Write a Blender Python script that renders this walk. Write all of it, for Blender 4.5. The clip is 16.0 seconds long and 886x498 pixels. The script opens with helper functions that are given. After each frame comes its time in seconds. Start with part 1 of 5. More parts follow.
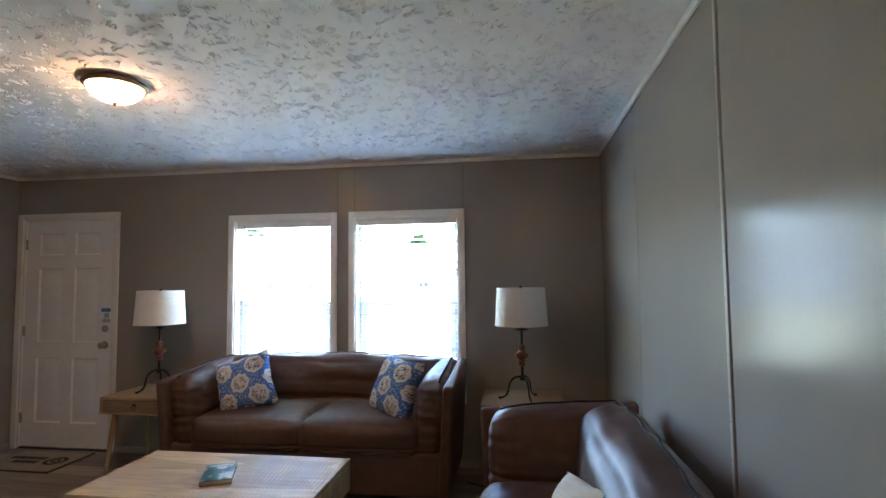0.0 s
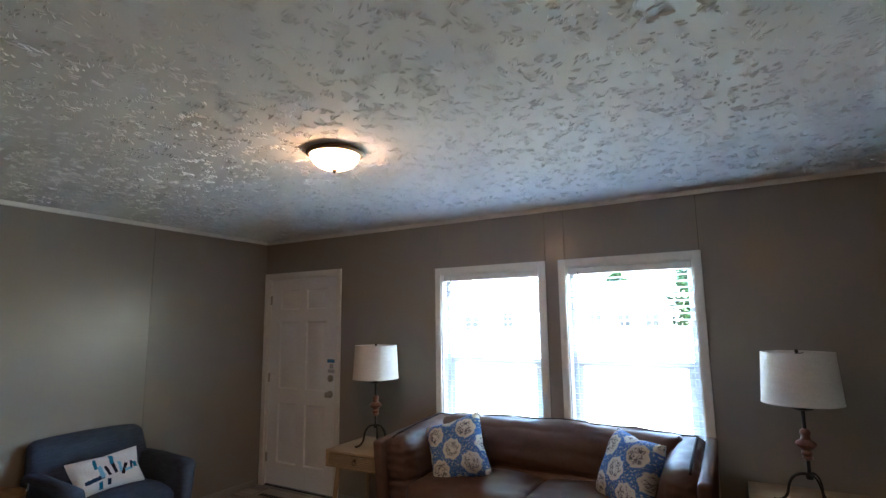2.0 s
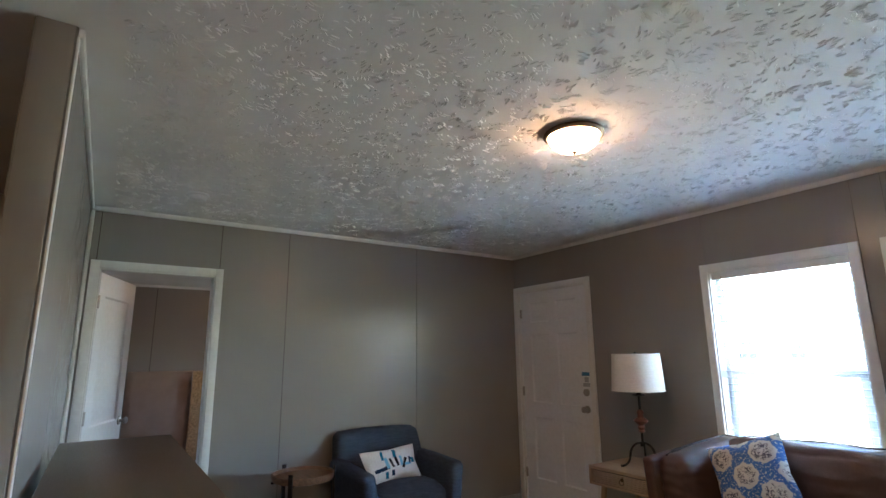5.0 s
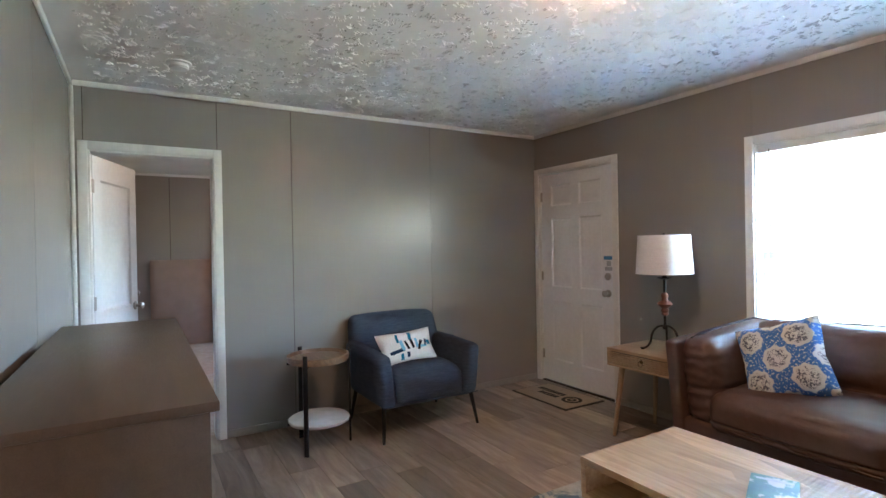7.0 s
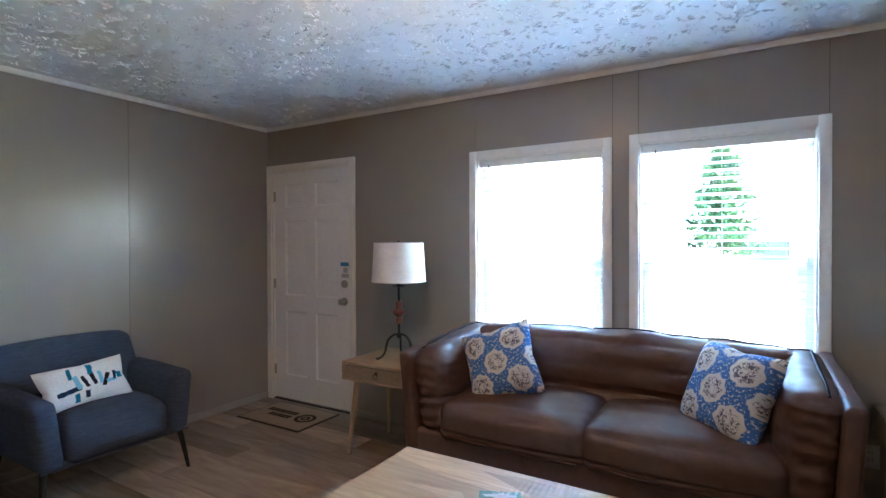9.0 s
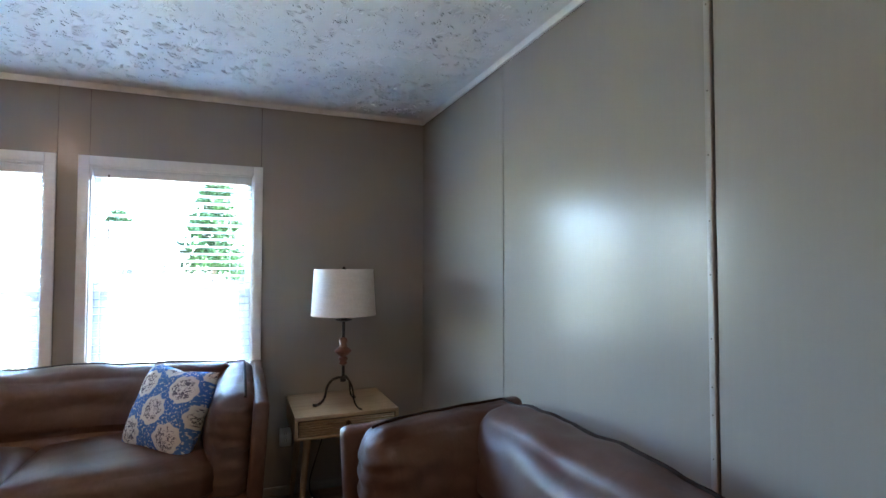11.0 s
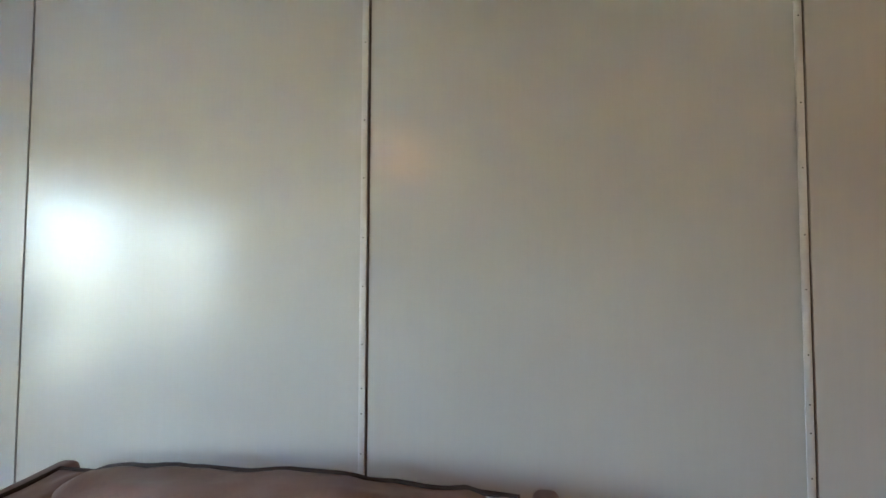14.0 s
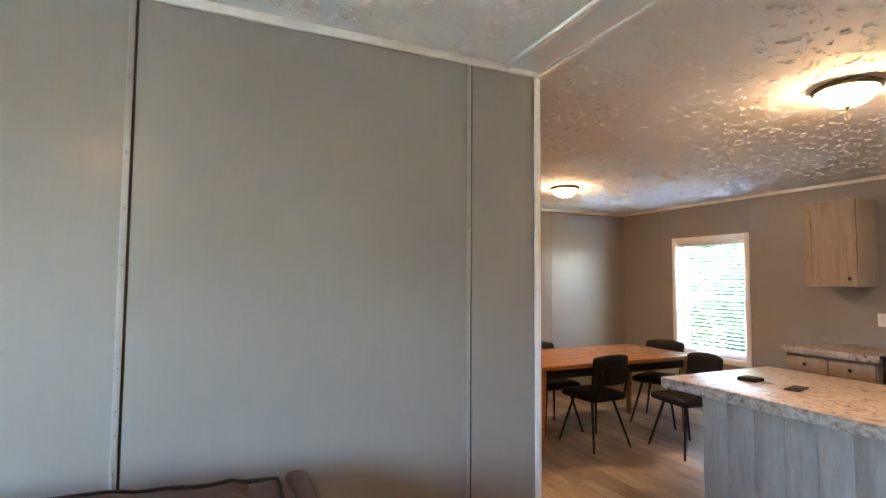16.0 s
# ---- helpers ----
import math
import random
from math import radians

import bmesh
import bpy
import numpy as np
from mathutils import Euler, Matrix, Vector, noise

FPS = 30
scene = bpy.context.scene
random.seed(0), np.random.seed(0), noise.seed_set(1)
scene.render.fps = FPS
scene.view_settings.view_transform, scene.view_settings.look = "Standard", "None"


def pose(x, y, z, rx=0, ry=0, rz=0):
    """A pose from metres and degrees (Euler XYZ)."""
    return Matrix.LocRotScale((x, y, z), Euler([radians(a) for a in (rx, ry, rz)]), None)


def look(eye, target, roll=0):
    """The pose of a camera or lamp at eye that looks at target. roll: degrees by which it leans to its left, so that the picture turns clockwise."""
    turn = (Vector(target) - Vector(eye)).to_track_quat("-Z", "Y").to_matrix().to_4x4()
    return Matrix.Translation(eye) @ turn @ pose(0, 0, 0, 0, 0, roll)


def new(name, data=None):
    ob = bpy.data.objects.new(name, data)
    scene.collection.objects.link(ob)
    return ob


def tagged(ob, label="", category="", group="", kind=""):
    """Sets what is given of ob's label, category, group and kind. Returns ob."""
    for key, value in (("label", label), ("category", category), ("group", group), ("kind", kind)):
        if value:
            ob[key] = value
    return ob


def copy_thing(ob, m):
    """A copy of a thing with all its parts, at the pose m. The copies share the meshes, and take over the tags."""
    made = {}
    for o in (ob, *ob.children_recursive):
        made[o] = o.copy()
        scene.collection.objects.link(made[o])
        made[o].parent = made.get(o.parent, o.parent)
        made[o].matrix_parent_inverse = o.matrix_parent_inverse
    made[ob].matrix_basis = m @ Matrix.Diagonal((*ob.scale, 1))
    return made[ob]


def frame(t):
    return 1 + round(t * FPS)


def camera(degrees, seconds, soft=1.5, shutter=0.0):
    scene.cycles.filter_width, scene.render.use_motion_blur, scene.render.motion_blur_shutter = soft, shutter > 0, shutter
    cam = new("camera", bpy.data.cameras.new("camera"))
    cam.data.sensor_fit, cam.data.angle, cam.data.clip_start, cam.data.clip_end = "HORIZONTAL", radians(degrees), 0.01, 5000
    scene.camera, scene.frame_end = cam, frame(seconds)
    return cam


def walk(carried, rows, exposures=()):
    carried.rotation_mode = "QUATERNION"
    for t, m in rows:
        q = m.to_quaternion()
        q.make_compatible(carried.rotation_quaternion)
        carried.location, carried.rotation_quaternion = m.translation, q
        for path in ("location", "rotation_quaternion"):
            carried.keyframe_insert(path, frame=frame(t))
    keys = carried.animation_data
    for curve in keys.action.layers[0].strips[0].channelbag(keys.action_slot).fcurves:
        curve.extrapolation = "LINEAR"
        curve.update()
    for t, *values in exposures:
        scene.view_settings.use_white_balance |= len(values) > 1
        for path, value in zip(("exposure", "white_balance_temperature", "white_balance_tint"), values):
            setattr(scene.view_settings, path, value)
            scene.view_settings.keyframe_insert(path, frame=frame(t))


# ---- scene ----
import itertools

from mathutils.bvhtree import BVHTree

cam = camera(82.1, 16.0)
PATH = [
    (0, (-0.03, -0.038, 1.457), (-0.319, 1.937, 1.58), -0.6),
    (0.5, (-0.059, -0.032, 1.461), (-0.529, 1.908, 1.595), -0.5),
    (1, (-0.143, 0.007, 1.467), (-0.794, 1.893, 1.611), -0.4),
    (1.5, (-0.268, 0.127, 1.517), (-1.108, 1.934, 1.694), -0.5),
    (2, (-0.274, 0.267, 1.584), (-1.254, 1.987, 1.866), -0.7),
    (2.5, (-0.195, 0.39, 1.626), (-1.291, 2.012, 2.039), -0.7),
    (3, (-0.184, 0.44, 1.591), (-1.372, 1.965, 2.102), -0.5),
    (3.5, (-0.207, 0.428, 1.563), (-1.526, 1.839, 2.084), -0.6),
    (4, (-0.241, 0.415, 1.536), (-1.693, 1.691, 2.051), -0.5),
    (4.5, (-0.302, 0.393, 1.485), (-1.862, 1.542, 1.981), -0.5),
    (5, (-0.408, 0.369, 1.401), (-2.044, 1.443, 1.811), -0.6),
    (7.5, (-0.654, 0.671, 1.353), (-2.356, 1.719, 1.286), -0.7),
    (8, (-0.737, 0.796, 1.363), (-2.378, 1.936, 1.295), -0.5),
    (8.5, (-0.858, 0.884, 1.368), (-2.311, 2.257, 1.313), -0.4),
    (9, (-0.814, 0.83, 1.389), (-1.836, 2.55, 1.37), -0.2),
    (9.5, (-0.728, 0.69, 1.411), (-1.238, 2.624, 1.429), -0.0),
    (10, (-0.674, 0.606, 1.43), (-0.697, 2.605, 1.472), 0.0),
    (12.5, (-0.501, 0.86, 1.382), (1.104, 2.048, 1.489), -0.0),
    (13, (-0.575, 0.947, 1.399), (1.25, 1.76, 1.493), 0.2),
    (13.5, (-0.761, 1.038, 1.409), (1.177, 1.524, 1.507), 0.3),
    (14, (-0.871, 1.211, 1.433), (1.107, 1.492, 1.528), 0.2),
    (14.5, (-0.95, 1.371, 1.431), (1.046, 1.433, 1.554), 0.3),
    (15, (-1.128, 1.403, 1.485), (0.857, 1.173, 1.578), 0.3),
    (15.5, (-1.254, 1.412, 1.506), (0.672, 0.879, 1.597), 0.4),
    (16, (-1.256, 1.407, 1.507), (0.562, 0.582, 1.621), 0.4),
]
walk(cam, [(t, look(e, g, r)) for t, e, g, r in PATH],
     exposures=[(t, stops, kelvin, 7) for t, stops, kelvin in ((0, 5.95, 5700), (1.5, 5.8, 5650), (3, 5.5, 5750), (5, 5.85, 5650), (7.3, 6.7, 5500), (8.2, 6.55, 5350), (9, 6.4, 5200), (10, 6.1, 5250), (12.3, 6.6, 5800), (13.2, 6.75, 5950), (14.5, 7.1, 6000), (15.5, 7.1, 5800), (16, 6.95, 5750))])

# ---- light ----
SUN_EL, SUN_AZ = 52.0, 100.0        # degrees above the horizon; compass bearing from the window side
world = bpy.data.worlds.new("sky")
scene.world = world
world.use_nodes = True
wn = world.node_tree.nodes
sky = wn.new("ShaderNodeTexSky")
sky.sky_type = "NISHITA"
sky.sun_disc = False
sky.sun_elevation, sky.sun_rotation = radians(SUN_EL), radians(SUN_AZ)
world.node_tree.links.new(sky.outputs[0], wn["Background"].inputs[0])
wn["Background"].inputs[1].default_value = 0.15
sun_data = bpy.data.lights.new("sun", "SUN")
sun_data.energy, sun_data.angle, sun_data.color = 2.4, radians(0.5), (1.0, 0.95, 0.87)
sun_ob = new("sun", sun_data)
sd = Vector((math.sin(radians(SUN_AZ)) * math.cos(radians(SUN_EL)), math.cos(radians(SUN_AZ)) * math.cos(radians(SUN_EL)), math.sin(radians(SUN_EL))))
sun_ob.matrix_world = look(sd * 60, (0, 0, 0))



def opening_guide(x, y, z, w, h, turn):
    """A portal lamp in a window's opening: adds no light, only leads the sky's light through it."""
    d = bpy.data.lights.new("window_sky_guide", "AREA")
    d.shape, d.size, d.size_y = "RECTANGLE", w, h
    d.cycles.is_portal = True
    new("window_sky_guide", d).matrix_world = pose(x, y, z, 90, 0, turn)


for gx, gw in ((-1.9875, 0.867), (-0.925, 0.86)):
    opening_guide(gx, 4.15, 1.26, gw, 1.44, 180)
opening_guide(2.944, -4.12, 1.29, 0.922, 1.38, 0)
# this one sits in the added, unseen bedroom opening
opening_guide(-6.75, 4.15, 1.40, 0.5, 1.0, 180)

# ---- materials ----


class Mat:
    """A small node-graph builder round one Principled material."""

    def __init__(self, name, color, rough=0.6, metal=0.0, spec=0.5):
        self.m = bpy.data.materials.new(name)
        self.m.use_nodes = True
        self.t = self.m.node_tree
        self.p = self.t.nodes["Principled BSDF"]
        self.p.inputs["Base Color"].default_value = (*color, 1)
        self.p.inputs["Roughness"].default_value = rough
        self.p.inputs["Metallic"].default_value = metal
        self.p.inputs["Specular IOR Level"].default_value = spec
        self.height = None

    def n(self, kind, **values):
        node = self.t.nodes.new("ShaderNode" + kind)
        for k, v in values.items():
            node.inputs[k.replace("_", " ")].default_value = v
        return node

    def link(self, a, b):
        self.t.links.new(a, b)

    def coords(self, scale=(1, 1, 1), rot=(0, 0, 0), which="Object"):
        tc, mp = self.n("TexCoord"), self.n("Mapping")
        mp.inputs["Scale"].default_value = scale
        mp.inputs["Rotation"].default_value = rot
        self.link(tc.outputs[which], mp.inputs["Vector"])
        return mp.outputs["Vector"]

    def world(self, scale=(1, 1, 1)):
        g, mp = self.n("NewGeometry"), self.n("Mapping")
        mp.inputs["Scale"].default_value = scale
        self.link(g.outputs["Position"], mp.inputs["Vector"])
        return mp.outputs["Vector"]

    def noise(self, vec, scale, detail=4.0, rough=0.55, dist=0.0):
        t = self.n("TexNoise", Scale=scale, Detail=detail, Roughness=rough, Distortion=dist)
        self.link(vec, t.inputs["Vector"])
        return t.outputs["Fac"]

    def ramp(self, fac, stops):
        r = self.n("ValToRGB")
        e = r.color_ramp.elements
        while len(e) < len(stops):
            e.new(0.5)
        for el, (pos, col) in zip(e, stops):
            el.position = pos
            el.color = (*col, 1) if len(col) == 3 else col
        self.link(fac, r.inputs["Fac"])
        return r.outputs["Color"]

    def mix(self, fac, a, b, mode="MIX"):
        m = self.n("Mix")
        m.data_type, m.blend_type = "RGBA", mode
        for sock, v in ((m.inputs[0], fac), (m.inputs[6], a), (m.inputs[7], b)):
            if isinstance(v, (int, float)):
                sock.default_value = v
            elif isinstance(v, tuple):
                sock.default_value = (*v, 1)
            else:
                self.link(v, sock)
        return m.outputs[2]

    def math(self, op, a, b=0.0):
        m = self.n("Math")
        m.operation = op
        for sock, v in zip(m.inputs, (a, b)):
            if isinstance(v, (int, float)):
                sock.default_value = v
            else:
                self.link(v, sock)
        return m.outputs[0]

    def color(self, c):
        self.link(c, self.p.inputs["Base Color"])
        return self

    def rough(self, fac, lo, hi):
        r = self.n("MapRange")
        r.inputs["To Min"].default_value, r.inputs["To Max"].default_value = lo, hi
        self.link(fac, r.inputs["Value"])
        self.link(r.outputs[0], self.p.inputs["Roughness"])
        return self

    def bump(self, h, strength=0.3, dist=0.01):
        b = self.n("Bump", Strength=strength, Distance=dist)
        self.link(h, b.inputs["Height"])
        if self.height:
            self.link(self.height, b.inputs["Normal"])
        self.height = b.outputs["Normal"]
        self.link(self.height, self.p.inputs["Normal"])
        return self

    def per_object(self, lo, hi, col):
        """Brightness that differs from piece to piece."""
        oi, r = self.n("ObjectInfo"), self.n("MapRange")
        r.inputs["To Min"].default_value, r.inputs["To Max"].default_value = lo, hi
        self.link(oi.outputs["Random"], r.inputs["Value"])
        g = self.n("CombineColor")
        for i in range(3):
            self.link(r.outputs[0], g.inputs[i])
        return self.mix(1.0, col, g.outputs[0], "MULTIPLY")


def plain(name, color, rough=0.6, metal=0.0, spec=0.5, vary=0.12, scale=30.0, bump=0.05):
    """Paint, plastic or metal with slight mottling and fine relief."""
    k = Mat(name, color, rough, metal, spec)
    v = k.coords()
    f = k.noise(v, scale, 5)
    lo = tuple(c * (1 - vary) for c in color)
    hi = tuple(min(1, c * (1 + vary)) for c in color)
    k.color(k.ramp(f, [(0.3, lo), (0.7, hi)]))
    k.rough(k.noise(v, scale * 0.25, 3), max(0.02, rough - 0.07), min(1, rough + 0.07))
    if bump:
        k.bump(f, bump, 0.002)
    return k.m


def wood(name, light, dark, axis=0, rough=0.5, stretch=14.0, scale=9.0, spread=0.0, knots=True):
    """Timber with grain along one axis of the object."""
    k = Mat(name, light, rough)
    s = [stretch] * 3
    s[axis] = 1.0
    v = k.coords(tuple(s))
    g = k.noise(v, scale * 0.35, 6, 0.6, 0.8)
    fine = k.noise(k.coords(tuple(x * 6 if i != axis else 2.0 for i, x in enumerate(s))), scale, 4)
    mid = tuple((a + b) / 2 for a, b in zip(light, dark))
    c = k.ramp(g, [(0.28, dark), (0.47, mid), (0.68, light)])
    c = k.mix(0.35, c, k.ramp(fine, [(0.35, dark), (0.65, light)]))
    if spread:
        c = k.per_object(1 - spread, 1 + spread, c)
    k.color(c).rough(fine, rough - 0.08, rough + 0.1).bump(fine, 0.12, 0.002)
    return k.m


def wall_paint():
    """Satin vinyl-faced wall board with a faint upright weave."""
    k = Mat("taupe_wall_board", (0.297, 0.278, 0.253), 0.2, spec=0.15)
    v = k.world((1, 1, 0.04))
    streak = k.noise(v, 90, 4, 0.6)
    big = k.noise(k.world(), 1.3, 3)
    c = k.ramp(streak, [(0.3, (0.293, 0.275, 0.250)), (0.7, (0.302, 0.283, 0.258))])
    c = k.mix(0.25, c, k.ramp(big, [(0.3, (0.275, 0.258, 0.234)), (0.7, (0.318, 0.298, 0.272))]))
    k.color(c)
    k.rough(k.noise(k.world((1, 1, 0.15)), 40, 3), 0.18, 0.24)
    k.bump(streak, 0.03, 0.001)
    return k.m


def ceiling_paint():
    """Matt white paint with a fine grain; the brush dabs themselves are modelled."""
    k = Mat("stomped_ceiling_paint", (0.74, 0.73, 0.70), 0.75, spec=0.3)
    pos = k.world()
    k.bump(k.noise(pos, 90, 3), 0.15, 0.002)
    k.color(k.ramp(k.noise(pos, 2.0, 4), [(0.3, (0.79, 0.785, 0.765)), (0.7, (0.85, 0.845, 0.825))]))
    return k.m


def floor_planks():
    """Grey-brown printed vinyl planks, each with a tone of its own."""
    k = Mat("vinyl_plank", (0.2, 0.15, 0.12), 0.42)
    oi = k.n("ObjectInfo")
    geo = k.n("NewGeometry")
    v = k.coords((0.9, 6.0, 1), which="Object")
    off = k.n("VectorMath")
    off.operation = "MULTIPLY_ADD"
    cmb = k.n("CombineXYZ")
    rnd = k.math("ADD", oi.outputs["Random"], geo.outputs["Random Per Island"])
    for i in range(3):
        k.link(rnd, cmb.inputs[i])
    k.link(cmb.outputs[0], off.inputs[0])
    off.inputs[1].default_value = (37, 53, 11)
    k.link(v, off.inputs[2])
    g = k.noise(off.outputs[0], 2.2, 7, 0.62, 1.0)
    fine = k.noise(off.outputs[0], 16, 5, 0.6)
    c = k.ramp(g, [(0.25, (0.150, 0.115, 0.090)), (0.5, (0.285, 0.228, 0.182)), (0.75, (0.44, 0.366, 0.302))])
    c = k.mix(0.15, c, k.ramp(fine, [(0.3, (0.20, 0.158, 0.126)), (0.7, (0.42, 0.352, 0.290))]))
    fr = k.math("FRACT", rnd)
    tone = k.ramp(fr, [(0.0, (0.58, 0.57, 0.56)), (0.3, (0.84, 0.83, 0.82)), (0.7, (1.06, 1.05, 1.04)), (1.0, (1.36, 1.34, 1.32))])
    k.color(k.mix(1.0, c, tone, "MULTIPLY"))
    k.rough(fine, 0.36, 0.52).bump(fine, 0.15, 0.0015)
    return k.m


def leather():
    k = Mat("brown_leather", (0.08, 0.044, 0.032), 0.45, spec=0.4)
    v = k.coords()
    big = k.noise(v, 3.0, 4)
    pores = k.n("TexVoronoi", Scale=260.0)
    k.link(v, pores.inputs["Vector"])
    cre = k.noise(k.coords((1, 1, 1)), 9, 6, 0.65, 1.5)
    k.color(k.mix(0.4, k.ramp(big, [(0.3, (0.074, 0.040, 0.030)), (0.7, (0.112, 0.062, 0.046))]),
                  k.ramp(cre, [(0.35, (0.058, 0.031, 0.023)), (0.6, (0.108, 0.060, 0.044))])))
    k.rough(big, 0.43, 0.55)
    k.bump(pores.outputs["Distance"], 0.12, 0.0012).bump(cre, 0.16, 0.006)
    return k.m


def fabric(name, a, b, scale=420.0, rough=0.9, slub=True):
    """Woven cloth: thread-scale weave and drawn-out slubs."""
    k = Mat(name, a, rough, spec=0.2)
    v = k.coords()
    weave = k.noise(k.coords((1, 1, 0.2)), scale, 2)
    f = k.noise(k.coords((0.25, 0.25, 1.6)), 60, 4, 0.7) if slub else k.noise(v, 40, 4)
    k.color(k.mix(0.5, k.ramp(f, [(0.35, a), (0.65, b)]), k.ramp(weave, [(0.35, a), (0.65, b)])))
    k.bump(weave, 0.25, 0.001)
    return k.m


def floral_fabric():
    """Blue cotton with a trellis of cream medallions, dark sprigs inside them."""
    k = Mat("blue_medallion_cotton", (0.1, 0.2, 0.5), 0.9, spec=0.2)
    v = k.coords((1, 0, 1), (0, radians(45), 0))
    nz = k.n("TexNoise", Scale=30.0, Detail=1.0)
    k.link(v, nz.inputs["Vector"])
    wv = k.n("VectorMath")
    wv.operation = "MULTIPLY_ADD"
    k.link(nz.outputs["Color"], wv.inputs[0])
    wv.inputs[1].default_value = (0.016, 0, 0.016)
    k.link(v, wv.inputs[2])
    vo = k.n("TexVoronoi", Scale=6.4, Randomness=0.0)
    vo.feature = "F1"
    k.link(wv.outputs[0], vo.inputs["Vector"])
    rel = k.n("VectorMath")
    rel.operation = "SUBTRACT"
    k.link(wv.outputs[0], rel.inputs[0])
    k.link(vo.outputs["Position"], rel.inputs[1])
    sx = k.n("SeparateXYZ")
    k.link(rel.outputs[0], sx.inputs[0])
    petal = k.math("COSINE", k.math("MULTIPLY", k.math("ARCTAN2", sx.outputs["Z"], sx.outputs["X"]), 8.0))
    d = k.math("ADD", vo.outputs["Distance"], k.math("MULTIPLY", petal, -0.022))
    med = k.ramp(d, [(0.405, (1, 1, 1)), (0.42, (0, 0, 0))])
    inner = k.ramp(d, [(0.06, (0, 0, 0)), (0.09, (1, 1, 1)), (0.28, (1, 1, 1)), (0.33, (0, 0, 0))])
    sprig = k.mix(1.0, inner, k.ramp(k.noise(v, 70, 3, 0.6, 1.4), [(0.49, (0, 0, 0)), (0.53, (1, 1, 1))]), "MULTIPLY")
    blue = k.ramp(k.noise(v, 95, 2), [(0.56, (0.065, 0.165, 0.45)), (0.61, (0.55, 0.57, 0.60))])
    c = k.mix(med, blue, (0.60, 0.60, 0.57))
    c = k.mix(sprig, c, (0.11, 0.11, 0.14))
    k.color(c)
    k.bump(k.noise(v, 400, 2), 0.2, 0.001)
    return k.m


def lumbar_fabric():
    """Off-white cloth with broad separate brush dabs in black, navy, blue and teal across its middle."""
    k = Mat("cream_dabbed_cloth", (0.7, 0.66, 0.6), 0.9, spec=0.2)
    v = k.coords((1, 0, 1))
    c = k.ramp(k.noise(v, 90, 3), [(0.3, (0.66, 0.63, 0.58)), (0.7, (0.78, 0.76, 0.72))])
    sep = k.n("SeparateXYZ")
    k.link(k.coords(), sep.inputs[0])
    ragged = k.math("MULTIPLY", k.math("SUBTRACT", k.noise(v, 45, 2), 0.5), 0.012)
    navy, black, sky_blue, teal_ink = (0.010, 0.035, 0.075), (0.012, 0.014, 0.018), (0.22, 0.47, 0.60), (0.015, 0.17, 0.27)
    for cx, cz, hw, hh, turn, ink in (
            (-0.105, -0.035, 0.060, 0.013, 8, navy), (-0.085, 0.062, 0.011, 0.034, -4, teal_ink), (-0.060, 0.004, 0.013, 0.040, 12, sky_blue),
            (-0.075, -0.078, 0.012, 0.022, 0, teal_ink), (-0.020, 0.000, 0.010, 0.036, 16, black), (-0.022, -0.070, 0.013, 0.018, 0, navy),
            (0.018, 0.066, 0.014, 0.030, -6, teal_ink), (0.024, 0.004, 0.011, 0.032, 10, black), (0.062, 0.006, 0.011, 0.036, 0, sky_blue),
            (0.088, -0.014, 0.012, 0.040, -28, black), (0.118, -0.024, 0.028, 0.010, 6, sky_blue), (0.140, 0.002, 0.009, 0.026, -10, navy), (0.168, -0.004, 0.016, 0.018, 0, teal_ink)):
        co, si = math.cos(radians(turn)), math.sin(radians(turn))
        x = k.math("SUBTRACT", sep.outputs["X"], cx)
        z = k.math("SUBTRACT", sep.outputs["Z"], cz)
        u = k.math("SUBTRACT", k.math("ABSOLUTE", k.math("ADD", k.math("MULTIPLY", x, co), k.math("MULTIPLY", z, si))), hw)
        w = k.math("SUBTRACT", k.math("ABSOLUTE", k.math("SUBTRACT", k.math("MULTIPLY", z, co), k.math("MULTIPLY", x, si))), hh)
        c = k.mix(k.math("LESS_THAN", k.math("ADD", k.math("MAXIMUM", u, w), ragged), 0.0), c, ink)
    k.color(c)
    k.bump(k.noise(v, 420, 2), 0.25, 0.001)
    return k.m


def glass():
    """Thin window pane: clear, with a mirror glint at glancing angles."""
    m = bpy.data.materials.new("window_glass")
    m.use_nodes = True
    t = m.node_tree
    t.nodes.clear()
    out, mx = t.nodes.new("ShaderNodeOutputMaterial"), t.nodes.new("ShaderNodeMixShader")
    tr, gl, lw = t.nodes.new("ShaderNodeBsdfTransparent"), t.nodes.new("ShaderNodeBsdfGlossy"), t.nodes.new("ShaderNodeLayerWeight")
    gl.inputs["Roughness"].default_value = 0.02
    pw, ad = t.nodes.new("ShaderNodeMath"), t.nodes.new("ShaderNodeMath")
    pw.operation, ad.operation = "POWER", "MULTIPLY_ADD"
    pw.inputs[1].default_value = 5.0
    ad.inputs[1].default_value, ad.inputs[2].default_value = 0.9, 0.035
    lw.inputs["Blend"].default_value = 0.5
    t.links.new(lw.outputs["Facing"], pw.inputs[0])
    t.links.new(pw.outputs[0], ad.inputs[0])
    t.links.new(ad.outputs[0], mx.inputs[0])
    t.links.new(tr.outputs[0], mx.inputs[1])
    t.links.new(gl.outputs[0], mx.inputs[2])
    t.links.new(mx.outputs[0], out.inputs[0])
    return m


def lit_glass(glow, hue=(1.0, 0.62, 0.32, 1)):
    """Frosted lamp bowl, lit from within."""
    k = Mat("lit_frosted_glass", (0.9, 0.85, 0.78), 0.35)
    k.p.inputs["Emission Color"].default_value = hue
    k.p.inputs["Emission Strength"].default_value = glow
    return k.m


